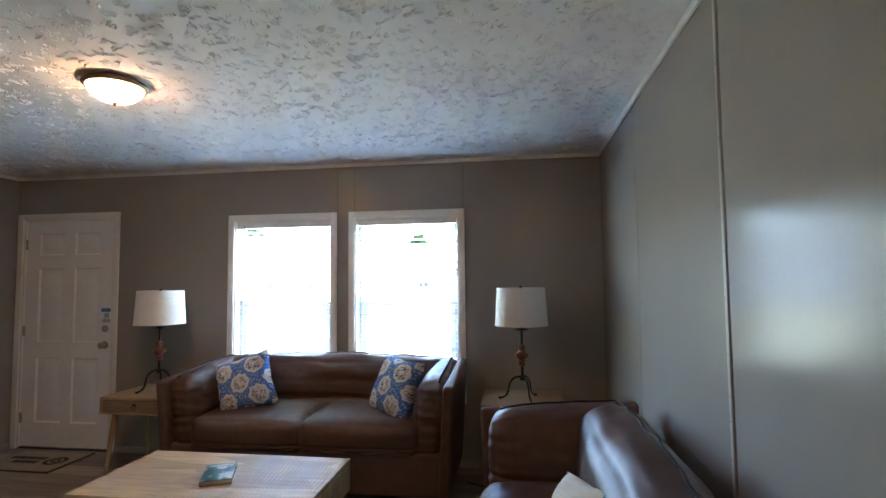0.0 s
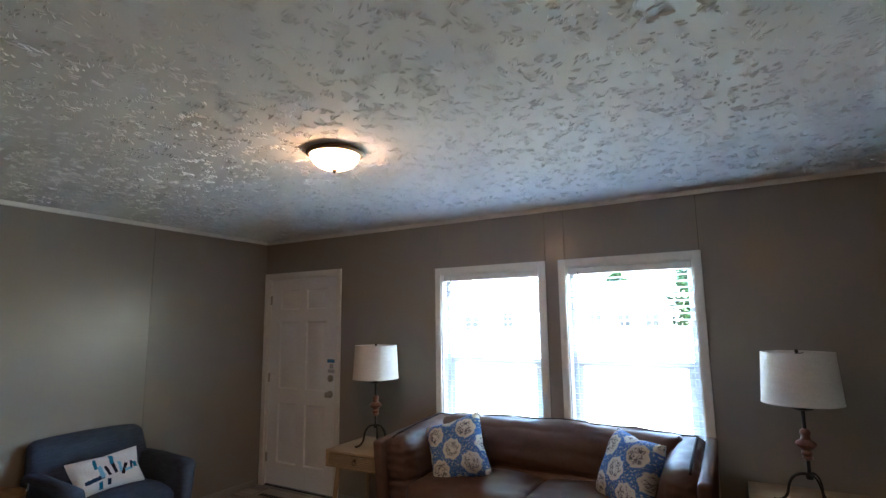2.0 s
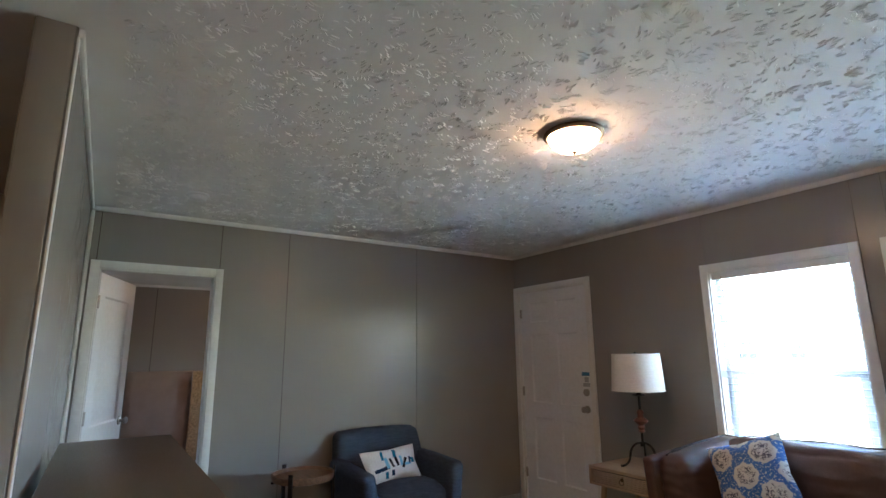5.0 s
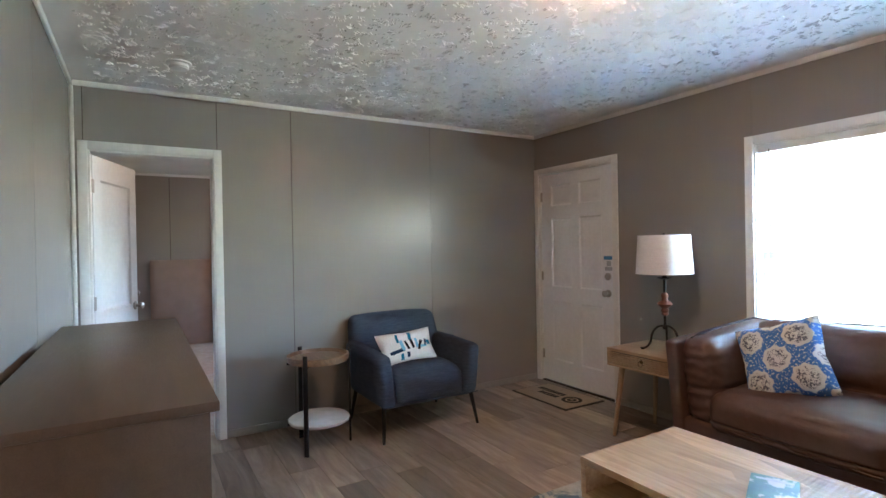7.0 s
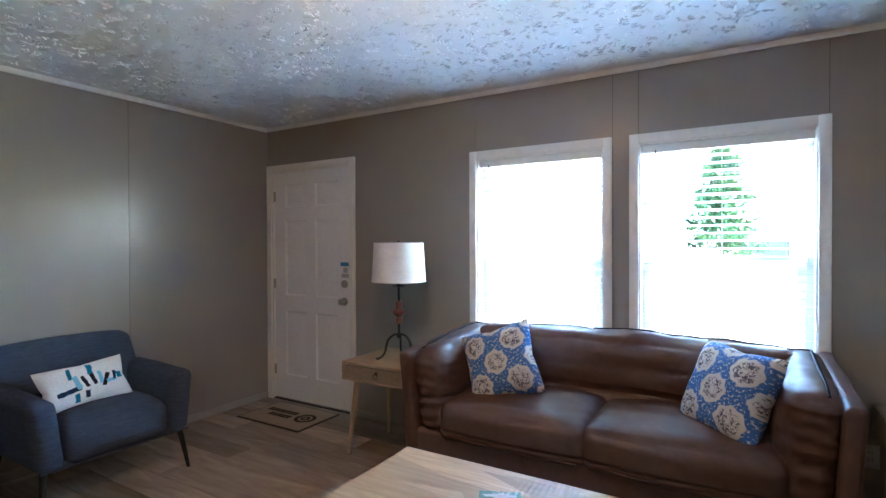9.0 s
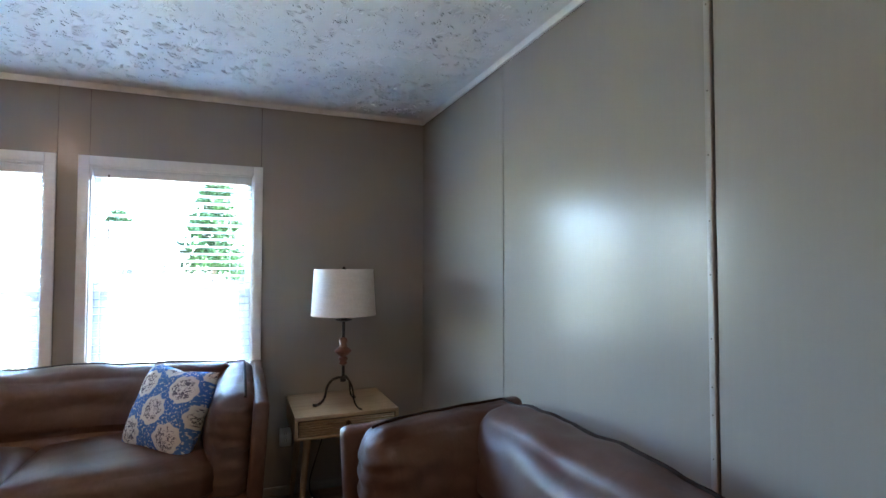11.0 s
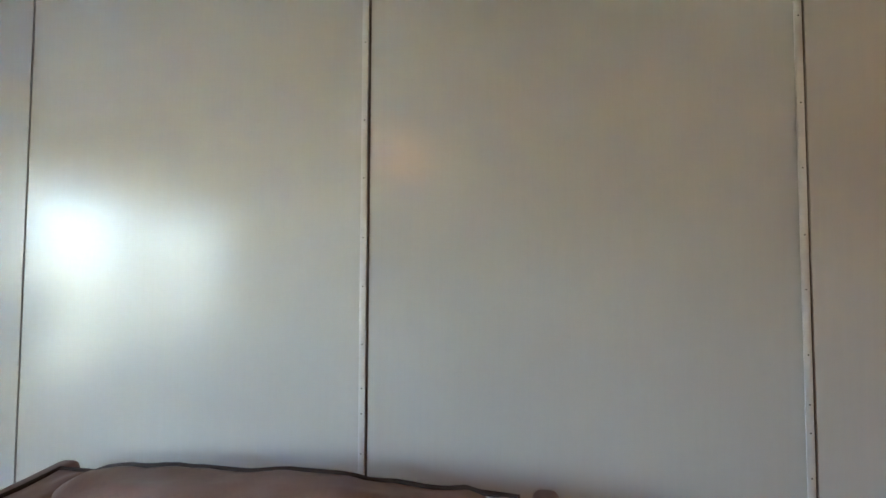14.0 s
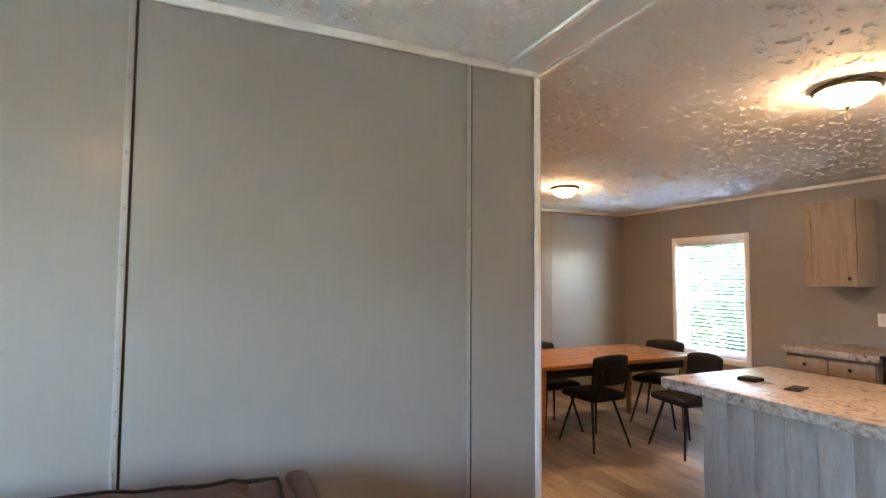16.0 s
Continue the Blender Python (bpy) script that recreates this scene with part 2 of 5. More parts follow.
def laminate():
    """Granite-look worktop: cream, grey and brown flecks."""
    k = Mat("speckled_laminate", (0.4, 0.36, 0.32), 0.28)
    v = k.coords()
    vo = k.n("TexVoronoi", Scale=55.0)
    k.link(v, vo.inputs["Vector"])
    a = k.noise(v, 24, 6, 0.7, 0.8)
    c = k.ramp(a, [(0.34, (0.07, 0.055, 0.05)), (0.44, (0.25, 0.19, 0.15)), (0.56, (0.46, 0.40, 0.34)), (0.7, (0.26, 0.24, 0.235))])
    s = k.n("SeparateColor")
    k.link(vo.outputs["Color"], s.inputs[0])
    c = k.mix(0.3, c, k.ramp(s.outputs[0], [(0.2, (0.16, 0.13, 0.12)), (0.6, (0.55, 0.50, 0.46))]))
    k.color(c).rough(a, 0.22, 0.36)
    return k.m


def grass():
    k = Mat("dry_lawn", (0.14, 0.15, 0.05), 0.95, spec=0.1)
    v = k.world()
    k.color(k.mix(0.5, k.ramp(k.noise(v, 0.35, 5), [(0.3, (0.20, 0.205, 0.12)), (0.7, (0.32, 0.30, 0.23))]),
                  k.ramp(k.noise(v, 30, 3), [(0.3, (0.15, 0.17, 0.09)), (0.7, (0.32, 0.31, 0.22))])))
    k.bump(k.noise(v, 60, 3), 0.6, 0.04)
    return k.m


def leaf_paint(name, a, b):
    k = Mat(name, a, 0.6, spec=0.15)
    g = k.n("NewGeometry")
    k.color(k.ramp(g.outputs["Random Per Island"], [(0.0, a), (1.0, b)]))
    k.p.inputs["Transmission Weight"].default_value = 0.0
    return k.m


def carved_wood():
    """Pale mango-wood boards; beyond one line the top is carved in shallow wavy ridges."""
    k = Mat("pale_mango_wood", (0.42, 0.31, 0.2), 0.48)
    v = k.coords()
    g = k.noise(k.coords((1.2, 12, 12)), 3.0, 6, 0.6, 0.7)
    fine = k.noise(k.coords((3, 60, 60)), 6, 4)
    st = k.n("TexVoronoi", Scale=1.0, Randomness=0.6)
    k.link(k.coords((1.6, 9.0, 0.01)), st.inputs["Vector"])
    s = k.n("SeparateColor")
    k.link(st.outputs["Color"], s.inputs[0])
    c = k.ramp(g, [(0.28, (0.32, 0.222, 0.128)), (0.5, (0.47, 0.345, 0.215)), (0.72, (0.58, 0.45, 0.30))])
    c = k.mix(0.3, c, k.ramp(fine, [(0.3, (0.35, 0.25, 0.15)), (0.7, (0.55, 0.43, 0.285))]))
    c = k.mix(1.0, c, k.ramp(s.outputs[0], [(0.0, (0.72, 0.71, 0.70)), (1.0, (1.16, 1.14, 1.11))]), "MULTIPLY")
    k.color(c)
    k.rough(fine, 0.4, 0.56)
    k.bump(fine, 0.12, 0.002)
    return k.m

# ---- building blocks ----


def mesh_of(bm, name, mat, smooth=True):
    me = bpy.data.meshes.new(name)
    bmesh.ops.recalc_face_normals(bm, faces=bm.faces)
    bm.to_mesh(me)
    bm.free()
    for m in (mat if isinstance(mat, (list, tuple)) else [mat]):
        me.materials.append(m)
    if smooth:
        me.shade_smooth()
        me.set_sharp_from_angle(angle=radians(38))
    return me


def part(name, bm, mat, parent=None, label="", smooth=True):
    ob = new(name, mesh_of(bm, name, mat, smooth))
    ob.parent = parent
    return tagged(ob, label)


def thing(name, label, category, m=None, group="", kind=""):
    ob = new(name)
    ob.empty_display_size = 0.1
    if m is not None:
        ob.matrix_world = m
    return tagged(ob, label, category, group, kind)


def box(x0, x1, y0, y1, z0, z1, bevel=0.0, seg=2, bm=None):
    """A box between corners, its edges rounded by bevel; added to bm if given."""
    b = bmesh.new()
    bmesh.ops.create_cube(b, size=1)
    bmesh.ops.scale(b, vec=(abs(x1 - x0), abs(y1 - y0), abs(z1 - z0)), verts=b.verts)
    bmesh.ops.translate(b, vec=((x0 + x1) / 2, (y0 + y1) / 2, (z0 + z1) / 2), verts=b.verts)
    if bevel:
        bmesh.ops.bevel(b, geom=b.edges[:], offset=bevel, segments=seg, affect="EDGES", profile=0.5)
    return joined(bm, b)


def joined(bm, b, m=None):
    """Adds the bmesh b, moved by m, to bm (or returns b itself)."""
    if m is not None:
        bmesh.ops.transform(b, matrix=m, verts=b.verts)
    if bm is None:
        return b
    me = bpy.data.meshes.new("t")
    b.to_mesh(me)
    b.free()
    bm.from_mesh(me)
    bpy.data.meshes.remove(me)
    return bm


def lathe(profile, seg=32, bm=None, m=None):
    """A solid of revolution round z from (radius, z) pairs."""
    b = bmesh.new()
    rings = []
    for r, z in profile:
        if r < 1e-5:
            rings.append([b.verts.new((0, 0, z))])
        else:
            rings.append([b.verts.new((r * math.cos(2 * math.pi * i / seg), r * math.sin(2 * math.pi * i / seg), z)) for i in range(seg)])
    for a, c in zip(rings, rings[1:]):
        for i in range(seg):
            j = (i + 1) % seg
            if len(a) == 1 and len(c) == 1:
                continue
            if len(a) == 1:
                b.faces.new((a[0], c[i], c[j]))
            elif len(c) == 1:
                b.faces.new((a[i], a[j], c[0]))
            else:
                b.faces.new((a[i], a[j], c[j], c[i]))
    return joined(bm, b, m)


def tube(points, radii, seg=10, bm=None, flat=1.0):
    """A closed tube along points; radii one number or one a point."""
    b = bmesh.new()
    pts = [Vector(p) for p in points]
    if not isinstance(radii, (list, tuple)):
        radii = [radii] * len(pts)
    side = None
    rings = []
    for i, p in enumerate(pts):
        d = (pts[min(i + 1, len(pts) - 1)] - pts[max(i - 1, 0)]).normalized()
        if side is None:
            side = d.orthogonal().normalized()
        side = (side - d * side.dot(d)).normalized()
        up = d.cross(side)
        rings.append([b.verts.new(p + radii[i] * (math.cos(2 * math.pi * k / seg) * side + flat * math.sin(2 * math.pi * k / seg) * up)) for k in range(seg)])
    for a, c in zip(rings, rings[1:]):
        for k in range(seg):
            b.faces.new((a[k], a[(k + 1) % seg], c[(k + 1) % seg], c[k]))
    b.faces.new(rings[0][::-1])
    b.faces.new(rings[-1])
    return joined(bm, b)


def bezier(p0, p1, p2, p3, n=12):
    out = []
    for i in range(n + 1):
        t = i / n
        out.append(tuple((1 - t) ** 3 * a + 3 * t * (1 - t) ** 2 * b + 3 * t * t * (1 - t) * c + t ** 3 * d for a, b, c, d in zip(p0, p1, p2, p3)))
    return out


def cushion(lx, ly, lz, r, n=18, puff=(0, 0, 0), wrinkle=0.0, seed=0.0, wscale=(6, 6, 6), creases=(), bm=None, m=None):
    """A stuffed block, centred: rounded edges of radius r, faces that bulge by puff, fine wrinkles, and creases
    (axis, position, depth, width) pressed into it."""
    b = bmesh.new()
    bmesh.ops.create_cube(b, size=2)
    bmesh.ops.subdivide_edges(b, edges=b.edges[:], cuts=n, use_grid_fill=True)
    h = Vector((lx / 2, ly / 2, lz / 2))
    for v in b.verts:
        u = v.co.copy()
        p = Vector((u.x * h.x, u.y * h.y, u.z * h.z))
        q = Vector([max(-(h[i] - r), min(h[i] - r, p[i])) for i in range(3)])
        d = p - q
        p = q + d.normalized() * r if d.length > 1e-6 else p
        for i in range(3):
            j, k = (i + 1) % 3, (i + 2) % 3
            if puff[i]:
                w = (1 - min(1, abs(u[j])) ** 2.2) * (1 - min(1, abs(u[k])) ** 2.2)
                p[i] += math.copysign(puff[i] * w, u[i]) if abs(u[i]) > 0.5 else 0
        dn = d.normalized() if d.length > 1e-6 else Vector((0, 0, 0))
        face = max(range(3), key=lambda i: abs(u[i]))
        if d.length <= 1e-6 or dn.length < 0.5:
            dn = Vector((0, 0, 0))
            dn[face] = math.copysign(1, u[face])
        if wrinkle:
            s = Vector((p.x * wscale[0] + seed, p.y * wscale[1] + seed * 1.7, p.z * wscale[2] - seed))
            p += dn * wrinkle * (noise.noise(s) + 0.5 * noise.noise(s * 2.3))
        for ax, at, depth, width in creases:
            p -= dn * depth * math.exp(-((p[ax] - at) / width) ** 2)
        v.co = p
    return joined(bm, b, m)


def pillow(w, h, thick, n=22):
    """A square scatter cushion, centred, facing -y: pinched corners and edges."""
    b = bmesh.new()
    for s in (-1, 1):
        g = [[None] * (n + 1) for _ in range(n + 1)]
        for i in range(n + 1):
            for j in range(n + 1):
                u, v = 2 * i / n - 1, 2 * j / n - 1
                t = ((1 - abs(u) ** 2.6) * (1 - abs(v) ** 2.6)) ** 0.48
                pin = 1 - 0.115 * (1 - abs(u * v) ** 0.7) * max(abs(u), abs(v)) ** 3
                wob = 0.008 * noise.noise(Vector((u * 2.5, v * 2.5, s * 3)))
                g[i][j] = b.verts.new((u * w / 2 * pin, s * (thick / 2 * t + (wob if t > 0.1 else 0)), v * h / 2 * pin))
        for i in range(n):
            for j in range(n):
                b.faces.new((g[i][j], g[i + 1][j], g[i + 1][j + 1], g[i][j + 1]))
    bmesh.ops.remove_doubles(b, verts=b.verts, dist=1e-5)
    return b


def sheet_solid(us, vs, keep, d, place):
    """A slab of thickness d over the cells of a grid that keep(u, v) keeps; place(u, v, w) lays it into the world."""
    b = bmesh.new()
    made = {}

    def vert(i, j, k):
        if (i, j, k) not in made:
            made[i, j, k] = b.verts.new(place(us[i], vs[j], d * k))
        return made[i, j, k]

    on = {(i, j) for i in range(len(us) - 1) for j in range(len(vs) - 1) if keep((us[i] + us[i + 1]) / 2, (vs[j] + vs[j + 1]) / 2)}
    for i, j in on:
        for k in (0, 1):
            b.faces.new([vert(i, j, k), vert(i + 1, j, k), vert(i + 1, j + 1, k), vert(i, j + 1, k)])
        for di, dj, e in ((-1, 0, ((i, j), (i, j + 1))), (1, 0, ((i + 1, j), (i + 1, j + 1))), (0, -1, ((i, j), (i + 1, j))), (0, 1, ((i, j + 1), (i + 1, j + 1)))):
            if (i + di, j + dj) not in on:
                (a, c), (f, g) = e
                b.faces.new([vert(a, c, 0), vert(f, g, 0), vert(f, g, 1), vert(a, c, 1)])
    return b


def outside(openings):
    return lambda u, v: not any(u0 < u < u1 and v0 < v < v1 for u0, u1, v0, v1 in openings)


CEIL = 2.44
BOARD = 0.006      # thickness of the wall boards
TRIM = 0.035       # height of the ceiling trim


def wall(name, place, u0, u1, depth, openings=(), label="taupe vinyl-faced board wall"):
    """The wall's core; place(u, v, w) has w running into the wall."""
    us = sorted({u0, u1, *(o[0] for o in openings), *(o[1] for o in openings)})
    vs = sorted({0.0, CEIL, *(o[2] for o in openings), *(o[3] for o in openings)})
    ob = part(name, sheet_solid(us, vs, outside(openings), depth, place), M["core"], smooth=False)
    return tagged(ob, label, "wall", kind="structure")


def boards(parent, place, u0, u1, seams, openings=(), gap=0.006):
    """Wall boards proud of the core, with open joints at the seams."""
    cuts = [u0, *sorted(seams), u1]
    for a, c in zip(cuts, cuts[1:]):
        a += gap / 2 if a != u0 else 0
        c -= gap / 2 if c != u1 else 0
        mine = [(max(o[0], a), min(o[1], c), o[2], o[3]) for o in openings if o[0] < c and o[1] > a]
        us = sorted({a, c, *(o[0] for o in mine), *(o[1] for o in mine)})
        vs = sorted({0.0, CEIL, *(o[2] for o in mine), *(o[3] for o in mine)})
        part("panel", sheet_solid(us, vs, outside(mine), -BOARD, place), M["wall"], parent, smooth=False)

M = {
    "wall": wall_paint(), "ceiling": ceiling_paint(), "plank": floor_planks(), "leather": leather(),
    "piping": plain("black_brown_piping", (0.016, 0.010, 0.008), 0.75, spec=0.15, vary=0.2),
    "core": plain("dark_joint_groove_shade", (0.05, 0.038, 0.028), 0.8),
    "white": plain("white_trim_paint", (0.78, 0.78, 0.76), 0.38, vary=0.04),
    "door": plain("white_steel_door_paint", (0.82, 0.84, 0.86), 0.42, vary=0.04),
    "vinyl": plain("white_vinyl", (0.82, 0.83, 0.83), 0.35, vary=0.03),
    "slat": plain("white_blind_slat", (0.72, 0.73, 0.735), 0.45, vary=0.03),
    "base": plain("taupe_baseboard", (0.31, 0.29, 0.265), 0.45, vary=0.06),
    "joint": plain("pale_joint_strip", (0.33, 0.31, 0.285), 0.4, vary=0.05),
    "nickel": plain("brushed_nickel", (0.42, 0.40, 0.37), 0.32, 1.0, vary=0.1),
    "bronze": plain("antique_bronze", (0.13, 0.095, 0.06), 0.38, 1.0, vary=0.2),
    "iron": plain("black_iron", (0.018, 0.017, 0.016), 0.5, 0.6, vary=0.3),
    "black": plain("black_leatherette", (0.007, 0.007, 0.008), 0.6, spec=0.25, vary=0.3),
    "glass": glass(), "bowl": lit_glass(1.1, (1.0, 0.54, 0.27, 1)), "bowl_kitchen": lit_glass(1.85, (1.0, 0.55, 0.25, 1)),
    "oak": wood("pale_oak", (0.46, 0.34, 0.22), (0.26, 0.175, 0.105)),
    "oak_y": wood("pale_oak_across", (0.46, 0.34, 0.22), (0.26, 0.175, 0.105), axis=2),
    "mango": carved_wood(),
    "walnut": wood("dark_tray_wood", (0.32, 0.19, 0.10), (0.10, 0.055, 0.03), rough=0.42),
    "turned": wood("red_brown_turned_wood", (0.19, 0.065, 0.032), (0.06, 0.02, 0.012), axis=2, rough=0.35),
    "chest": wood("brown_pine_veneer", (0.115, 0.074, 0.046), (0.072, 0.045, 0.028), rough=0.34, stretch=9, scale=6),
    "acacia": wood("oiled_acacia", (0.44, 0.20, 0.065), (0.14, 0.056, 0.02), axis=1, rough=0.27),
    "greywood": wood("grey_washed_wood", (0.36, 0.33, 0.30), (0.19, 0.17, 0.155), axis=2, rough=0.5, stretch=8),
    "cabwood": wood("weathered_oak_cabinet", (0.40, 0.315, 0.24), (0.22, 0.165, 0.12), axis=2, rough=0.5, stretch=8),
    "birch": wood("pale_cabinet_side", (0.66, 0.56, 0.43), (0.56, 0.46, 0.34), axis=2, rough=0.45),
    "denim": fabric("blue_grey_tweed", (0.036, 0.048, 0.070), (0.076, 0.096, 0.128)),
    "shade": fabric("white_linen_shade", (0.66, 0.65, 0.62), (0.78, 0.77, 0.75), 260),
    "floral": floral_fabric(), "lumbar": lumbar_fabric(),
    "cream": fabric("cream_cloth", (0.60, 0.55, 0.47), (0.72, 0.68, 0.6)),
    "teal": fabric("dark_teal_cloth", (0.012, 0.05, 0.075), (0.02, 0.08, 0.11)),
    "laminate": laminate(), "grass": grass(),
    "marble": plain("white_marble", (0.72, 0.70, 0.68), 0.25, vary=0.14, scale=6),
    "carpet": fabric("beige_carpet", (0.34, 0.30, 0.27), (0.52, 0.47, 0.43), 120),
    "mat": fabric("tan_doormat", (0.32, 0.27, 0.21), (0.42, 0.36, 0.29), 160),
    "mat_edge": plain("dark_rubber", (0.025, 0.022, 0.02), 0.7),
    "ink": plain("black_print", (0.01, 0.01, 0.01), 0.8),
    "sticker_blue": plain("blue_label", (0.05, 0.22, 0.45), 0.5),
    "sticker_grey": plain("grey_label", (0.42, 0.45, 0.48), 0.5),
    "gypsum": plain("brown_board_paper", (0.34, 0.255, 0.20), 0.75, vary=0.06, scale=8),
    "osb": plain("strand_board", (0.44, 0.30, 0.15), 0.7, vary=0.4, scale=35),
    "siding": plain("white_siding", (0.62, 0.63, 0.64), 0.6, vary=0.04),
    "roof": plain("grey_shingle", (0.10, 0.10, 0.105), 0.85, vary=0.25),
    "shed": plain("dark_grey_shed", (0.03, 0.034, 0.042), 0.7, vary=0.15),
    "darkglass": plain("house_window_glass", (0.012, 0.016, 0.02), 0.1),
    "deck": plain("weathered_deck", (0.13, 0.095, 0.075), 0.8, vary=0.25),
    "bark": plain("bark", (0.10, 0.075, 0.055), 0.9, vary=0.35, bump=0.5),
    "leaf": leaf_paint("broad_leaf", (0.012, 0.028, 0.008), (0.03, 0.06, 0.016)),
    "bush": leaf_paint("hedge_leaf", (0.012, 0.032, 0.008), (0.05, 0.11, 0.026)),
}

# ---- structure: ground, floor, ceiling, walls ----
XW, XE, YN = -4.55, 0.62, 4.0       # faces of the living-room walls
YM0, YM1 = 0.09, 0.19               # the wall on the line between the two halves of the house
YS, XD, XB = -3.97, 4.32, -8.80     # kitchen window wall, dining end wall, bedroom back wall
W1, W2 = (-2.421, -1.554), (-1.355, -0.495)
WZ = (0.54, 1.98)
FD = (-4.489, -3.561)
ID = (0.282, 1.022)
DW = (2.483, 3.405)

g = bmesh.new()
bmesh.ops.create_grid(g, x_segments=40, y_segments=40, size=400)
for v in g.verts:
    v.co.z = -0.75 - (0.35 * noise.noise(v.co * 0.02) if v.co.length > 30 else 0)
tagged(part("ground", g, M["grass"], smooth=False), "dry green lawn reaching the horizon", "ground", kind="structure")

bed_floor = part("floor_bedroom", box(XB, XW - 0.12, YM0, YN, -0.05, 0.004), M["carpet"], smooth=False)
tagged(bed_floor, "beige looped carpet in the bedroom", "floor", kind="structure")


def brushed_ceiling():
    """The ceiling slab with its dabs of brushed-on paint: fans of short curved ridges that hang a few millimetres down."""
    rng = np.random.default_rng(3)
    vs = [(x, y, z) for z in (CEIL, CEIL + 0.12) for x, y in ((XB - 0.15, YS - 0.15), (XD + 0.15, YS - 0.15), (XD + 0.15, YN + 0.15), (XB - 0.15, YN + 0.15))]
    fs = [(0, 1, 2, 3), (7, 6, 5, 4), (0, 4, 5, 1), (1, 5, 6, 2), (2, 6, 7, 3), (3, 7, 4, 0)]
    for x0, x1, y0, y1, pitch, deep in ((XW + 0.03, XE - 0.03, 0.29, YN - 0.03, 0.058, 1.0), (-1.2, XD - 0.03, YS + 0.03, 0.07, 0.072, 0.65)):
        for gx, gy in itertools.product(np.arange(x0, x1, pitch), np.arange(y0, y1, pitch)):
            cx, cy, a0 = gx + rng.uniform(0, 1.6) * pitch, gy + rng.uniform(0, 1.6) * pitch, rng.uniform(0, 6.283)
            field = noise.noise(Vector((cx * 2.2, cy * 2.2, 5)))
            lift = deep * max(0.3, 0.68 + 0.6 * field) * rng.uniform(0.6, 1.2)
            curl, fan, gap, count = rng.uniform(-12, 12), rng.uniform(-0.16, 0.22), rng.uniform(0.010, 0.016), int(rng.integers(2, 6))
            reach = rng.uniform(0.014, 0.036)
            for k in range(count):
                off, ln = (k - (count - 1) / 2) * gap, reach * rng.uniform(0.5, 1.3)
                a = a0 + (k - (count - 1) / 2) * fan + rng.normal(0, 0.2)
                slip = rng.normal(0, 0.014)
                px, py = cx - math.sin(a0) * off + math.cos(a0) * slip, cy + math.cos(a0) * off + math.sin(a0) * slip
                if not (x0 < px - 0.035 and px + 0.035 < x1 and y0 < py - 0.035 and py + 0.035 < y1):
                    continue
                hgt, wid = lift * rng.uniform(0.0050, 0.0090), rng.uniform(0.0016, 0.0027)
                lean = rng.uniform(-1.0, 1.0) * wid
                base = len(vs)
                for j in range(4):
                    s = j / 3
                    ang = a + curl * ln * (s - 0.5)
                    qx, qy = px + math.cos(ang) * ln * (s - 0.5), py + math.sin(ang) * ln * (s - 0.5)
                    nx, ny = -math.sin(ang), math.cos(ang)
                    e = math.sin(math.pi * (0.10 + 0.80 * s)) ** 0.6
                    vs += [(qx - nx * wid * e, qy - ny * wid * e, CEIL), (qx + nx * lean, qy + ny * lean, CEIL - hgt * e), (qx + nx * wid * e, qy + ny * wid * e, CEIL)]
                for j in range(3):
                    b0, b1 = base + 3 * j, base + 3 * j + 3
                    fs += [(b0, b0 + 1, b1 + 1, b1), (b0 + 1, b0 + 2, b1 + 2, b1 + 1)]
                fs += [(base, base + 2, base + 1), (base + 9, base + 10, base + 11)]
    me = bpy.data.meshes.new("ceiling")
    me.from_pydata(vs, [], fs)
    me.materials.append(M["ceiling"])
    return tagged(new("ceiling", me), "white stomp-brush textured ceiling", "ceiling", kind="structure")


brushed_ceiling()
roof = bmesh.new()
rv = [roof.verts.new(p) for p in ((XB - 0.5, YS - 0.45, 2.62), (XD + 0.5, YS - 0.45, 2.62), (XD + 0.5, 0.17, 3.5), (XB - 0.5, 0.17, 3.5), (XD + 0.5, YN + 0.45, 2.62), (XB - 0.5, YN + 0.45, 2.62))]
for f in ((0, 1, 2, 3), (3, 2, 4, 5), (0, 3, 5), (1, 4, 2), (0, 5, 4, 1)):
    roof.faces.new([rv[i] for i in f])
tagged(part("roof", roof, M["roof"], smooth=False), "low grey shingle roof over the house", "roof", kind="structure")

north = lambda u, v, w: (u, YN + w, v)
east = lambda u, v, w: (XE + w, u, v)
west = lambda u, v, w: (XW - w, u, v)
mid_n = lambda u, v, w: (u, YM1 - w, v)
south = lambda u, v, w: (u, YS - w, v)
din_e = lambda u, v, w: (XD + w, u, v)
bed_w = lambda u, v, w: (XB - w, u, v)

# the last opening is made up, out of view, to let daylight into the bedroom
o_n = [(*W1, *WZ), (*W2, *WZ), (*FD, -0.01, 2.045), (-7.0, -6.5, 0.9, 1.9)]
o_w = [(*ID, -0.01, 2.012)]
o_s = [(*DW, 0.60, 1.98)]
wall_n = wall("wall_north", north, XB - 0.15, XD + 0.15, 0.14, o_n)
boards(wall_n, north, XW, XE, (-2.43, W1[1] + 0.05, W2[0] + 0.0, -0.454), o_n, 0.0025)
boards(wall_n, north, XB, XW - 0.12, (-7.6, -6.4), o_n)
wall_e = wall("wall_east", east, YM0, YN, 0.12)
boards(wall_e, east, YM0, YN, (0.43, 1.65, 2.835), gap=0.008)
wall_w = wall("wall_west", west, YS, YN, 0.12, o_w)
boards(wall_w, west, YM1, YN, (0.262, 1.045, 1.566, 2.782), o_w, 0.004)
boards(wall_w, west, YS, YM0, (-2.7, -1.5))
wall_m = wall("wall_middle", mid_n, XW, -2.25, YM1 - YM0)
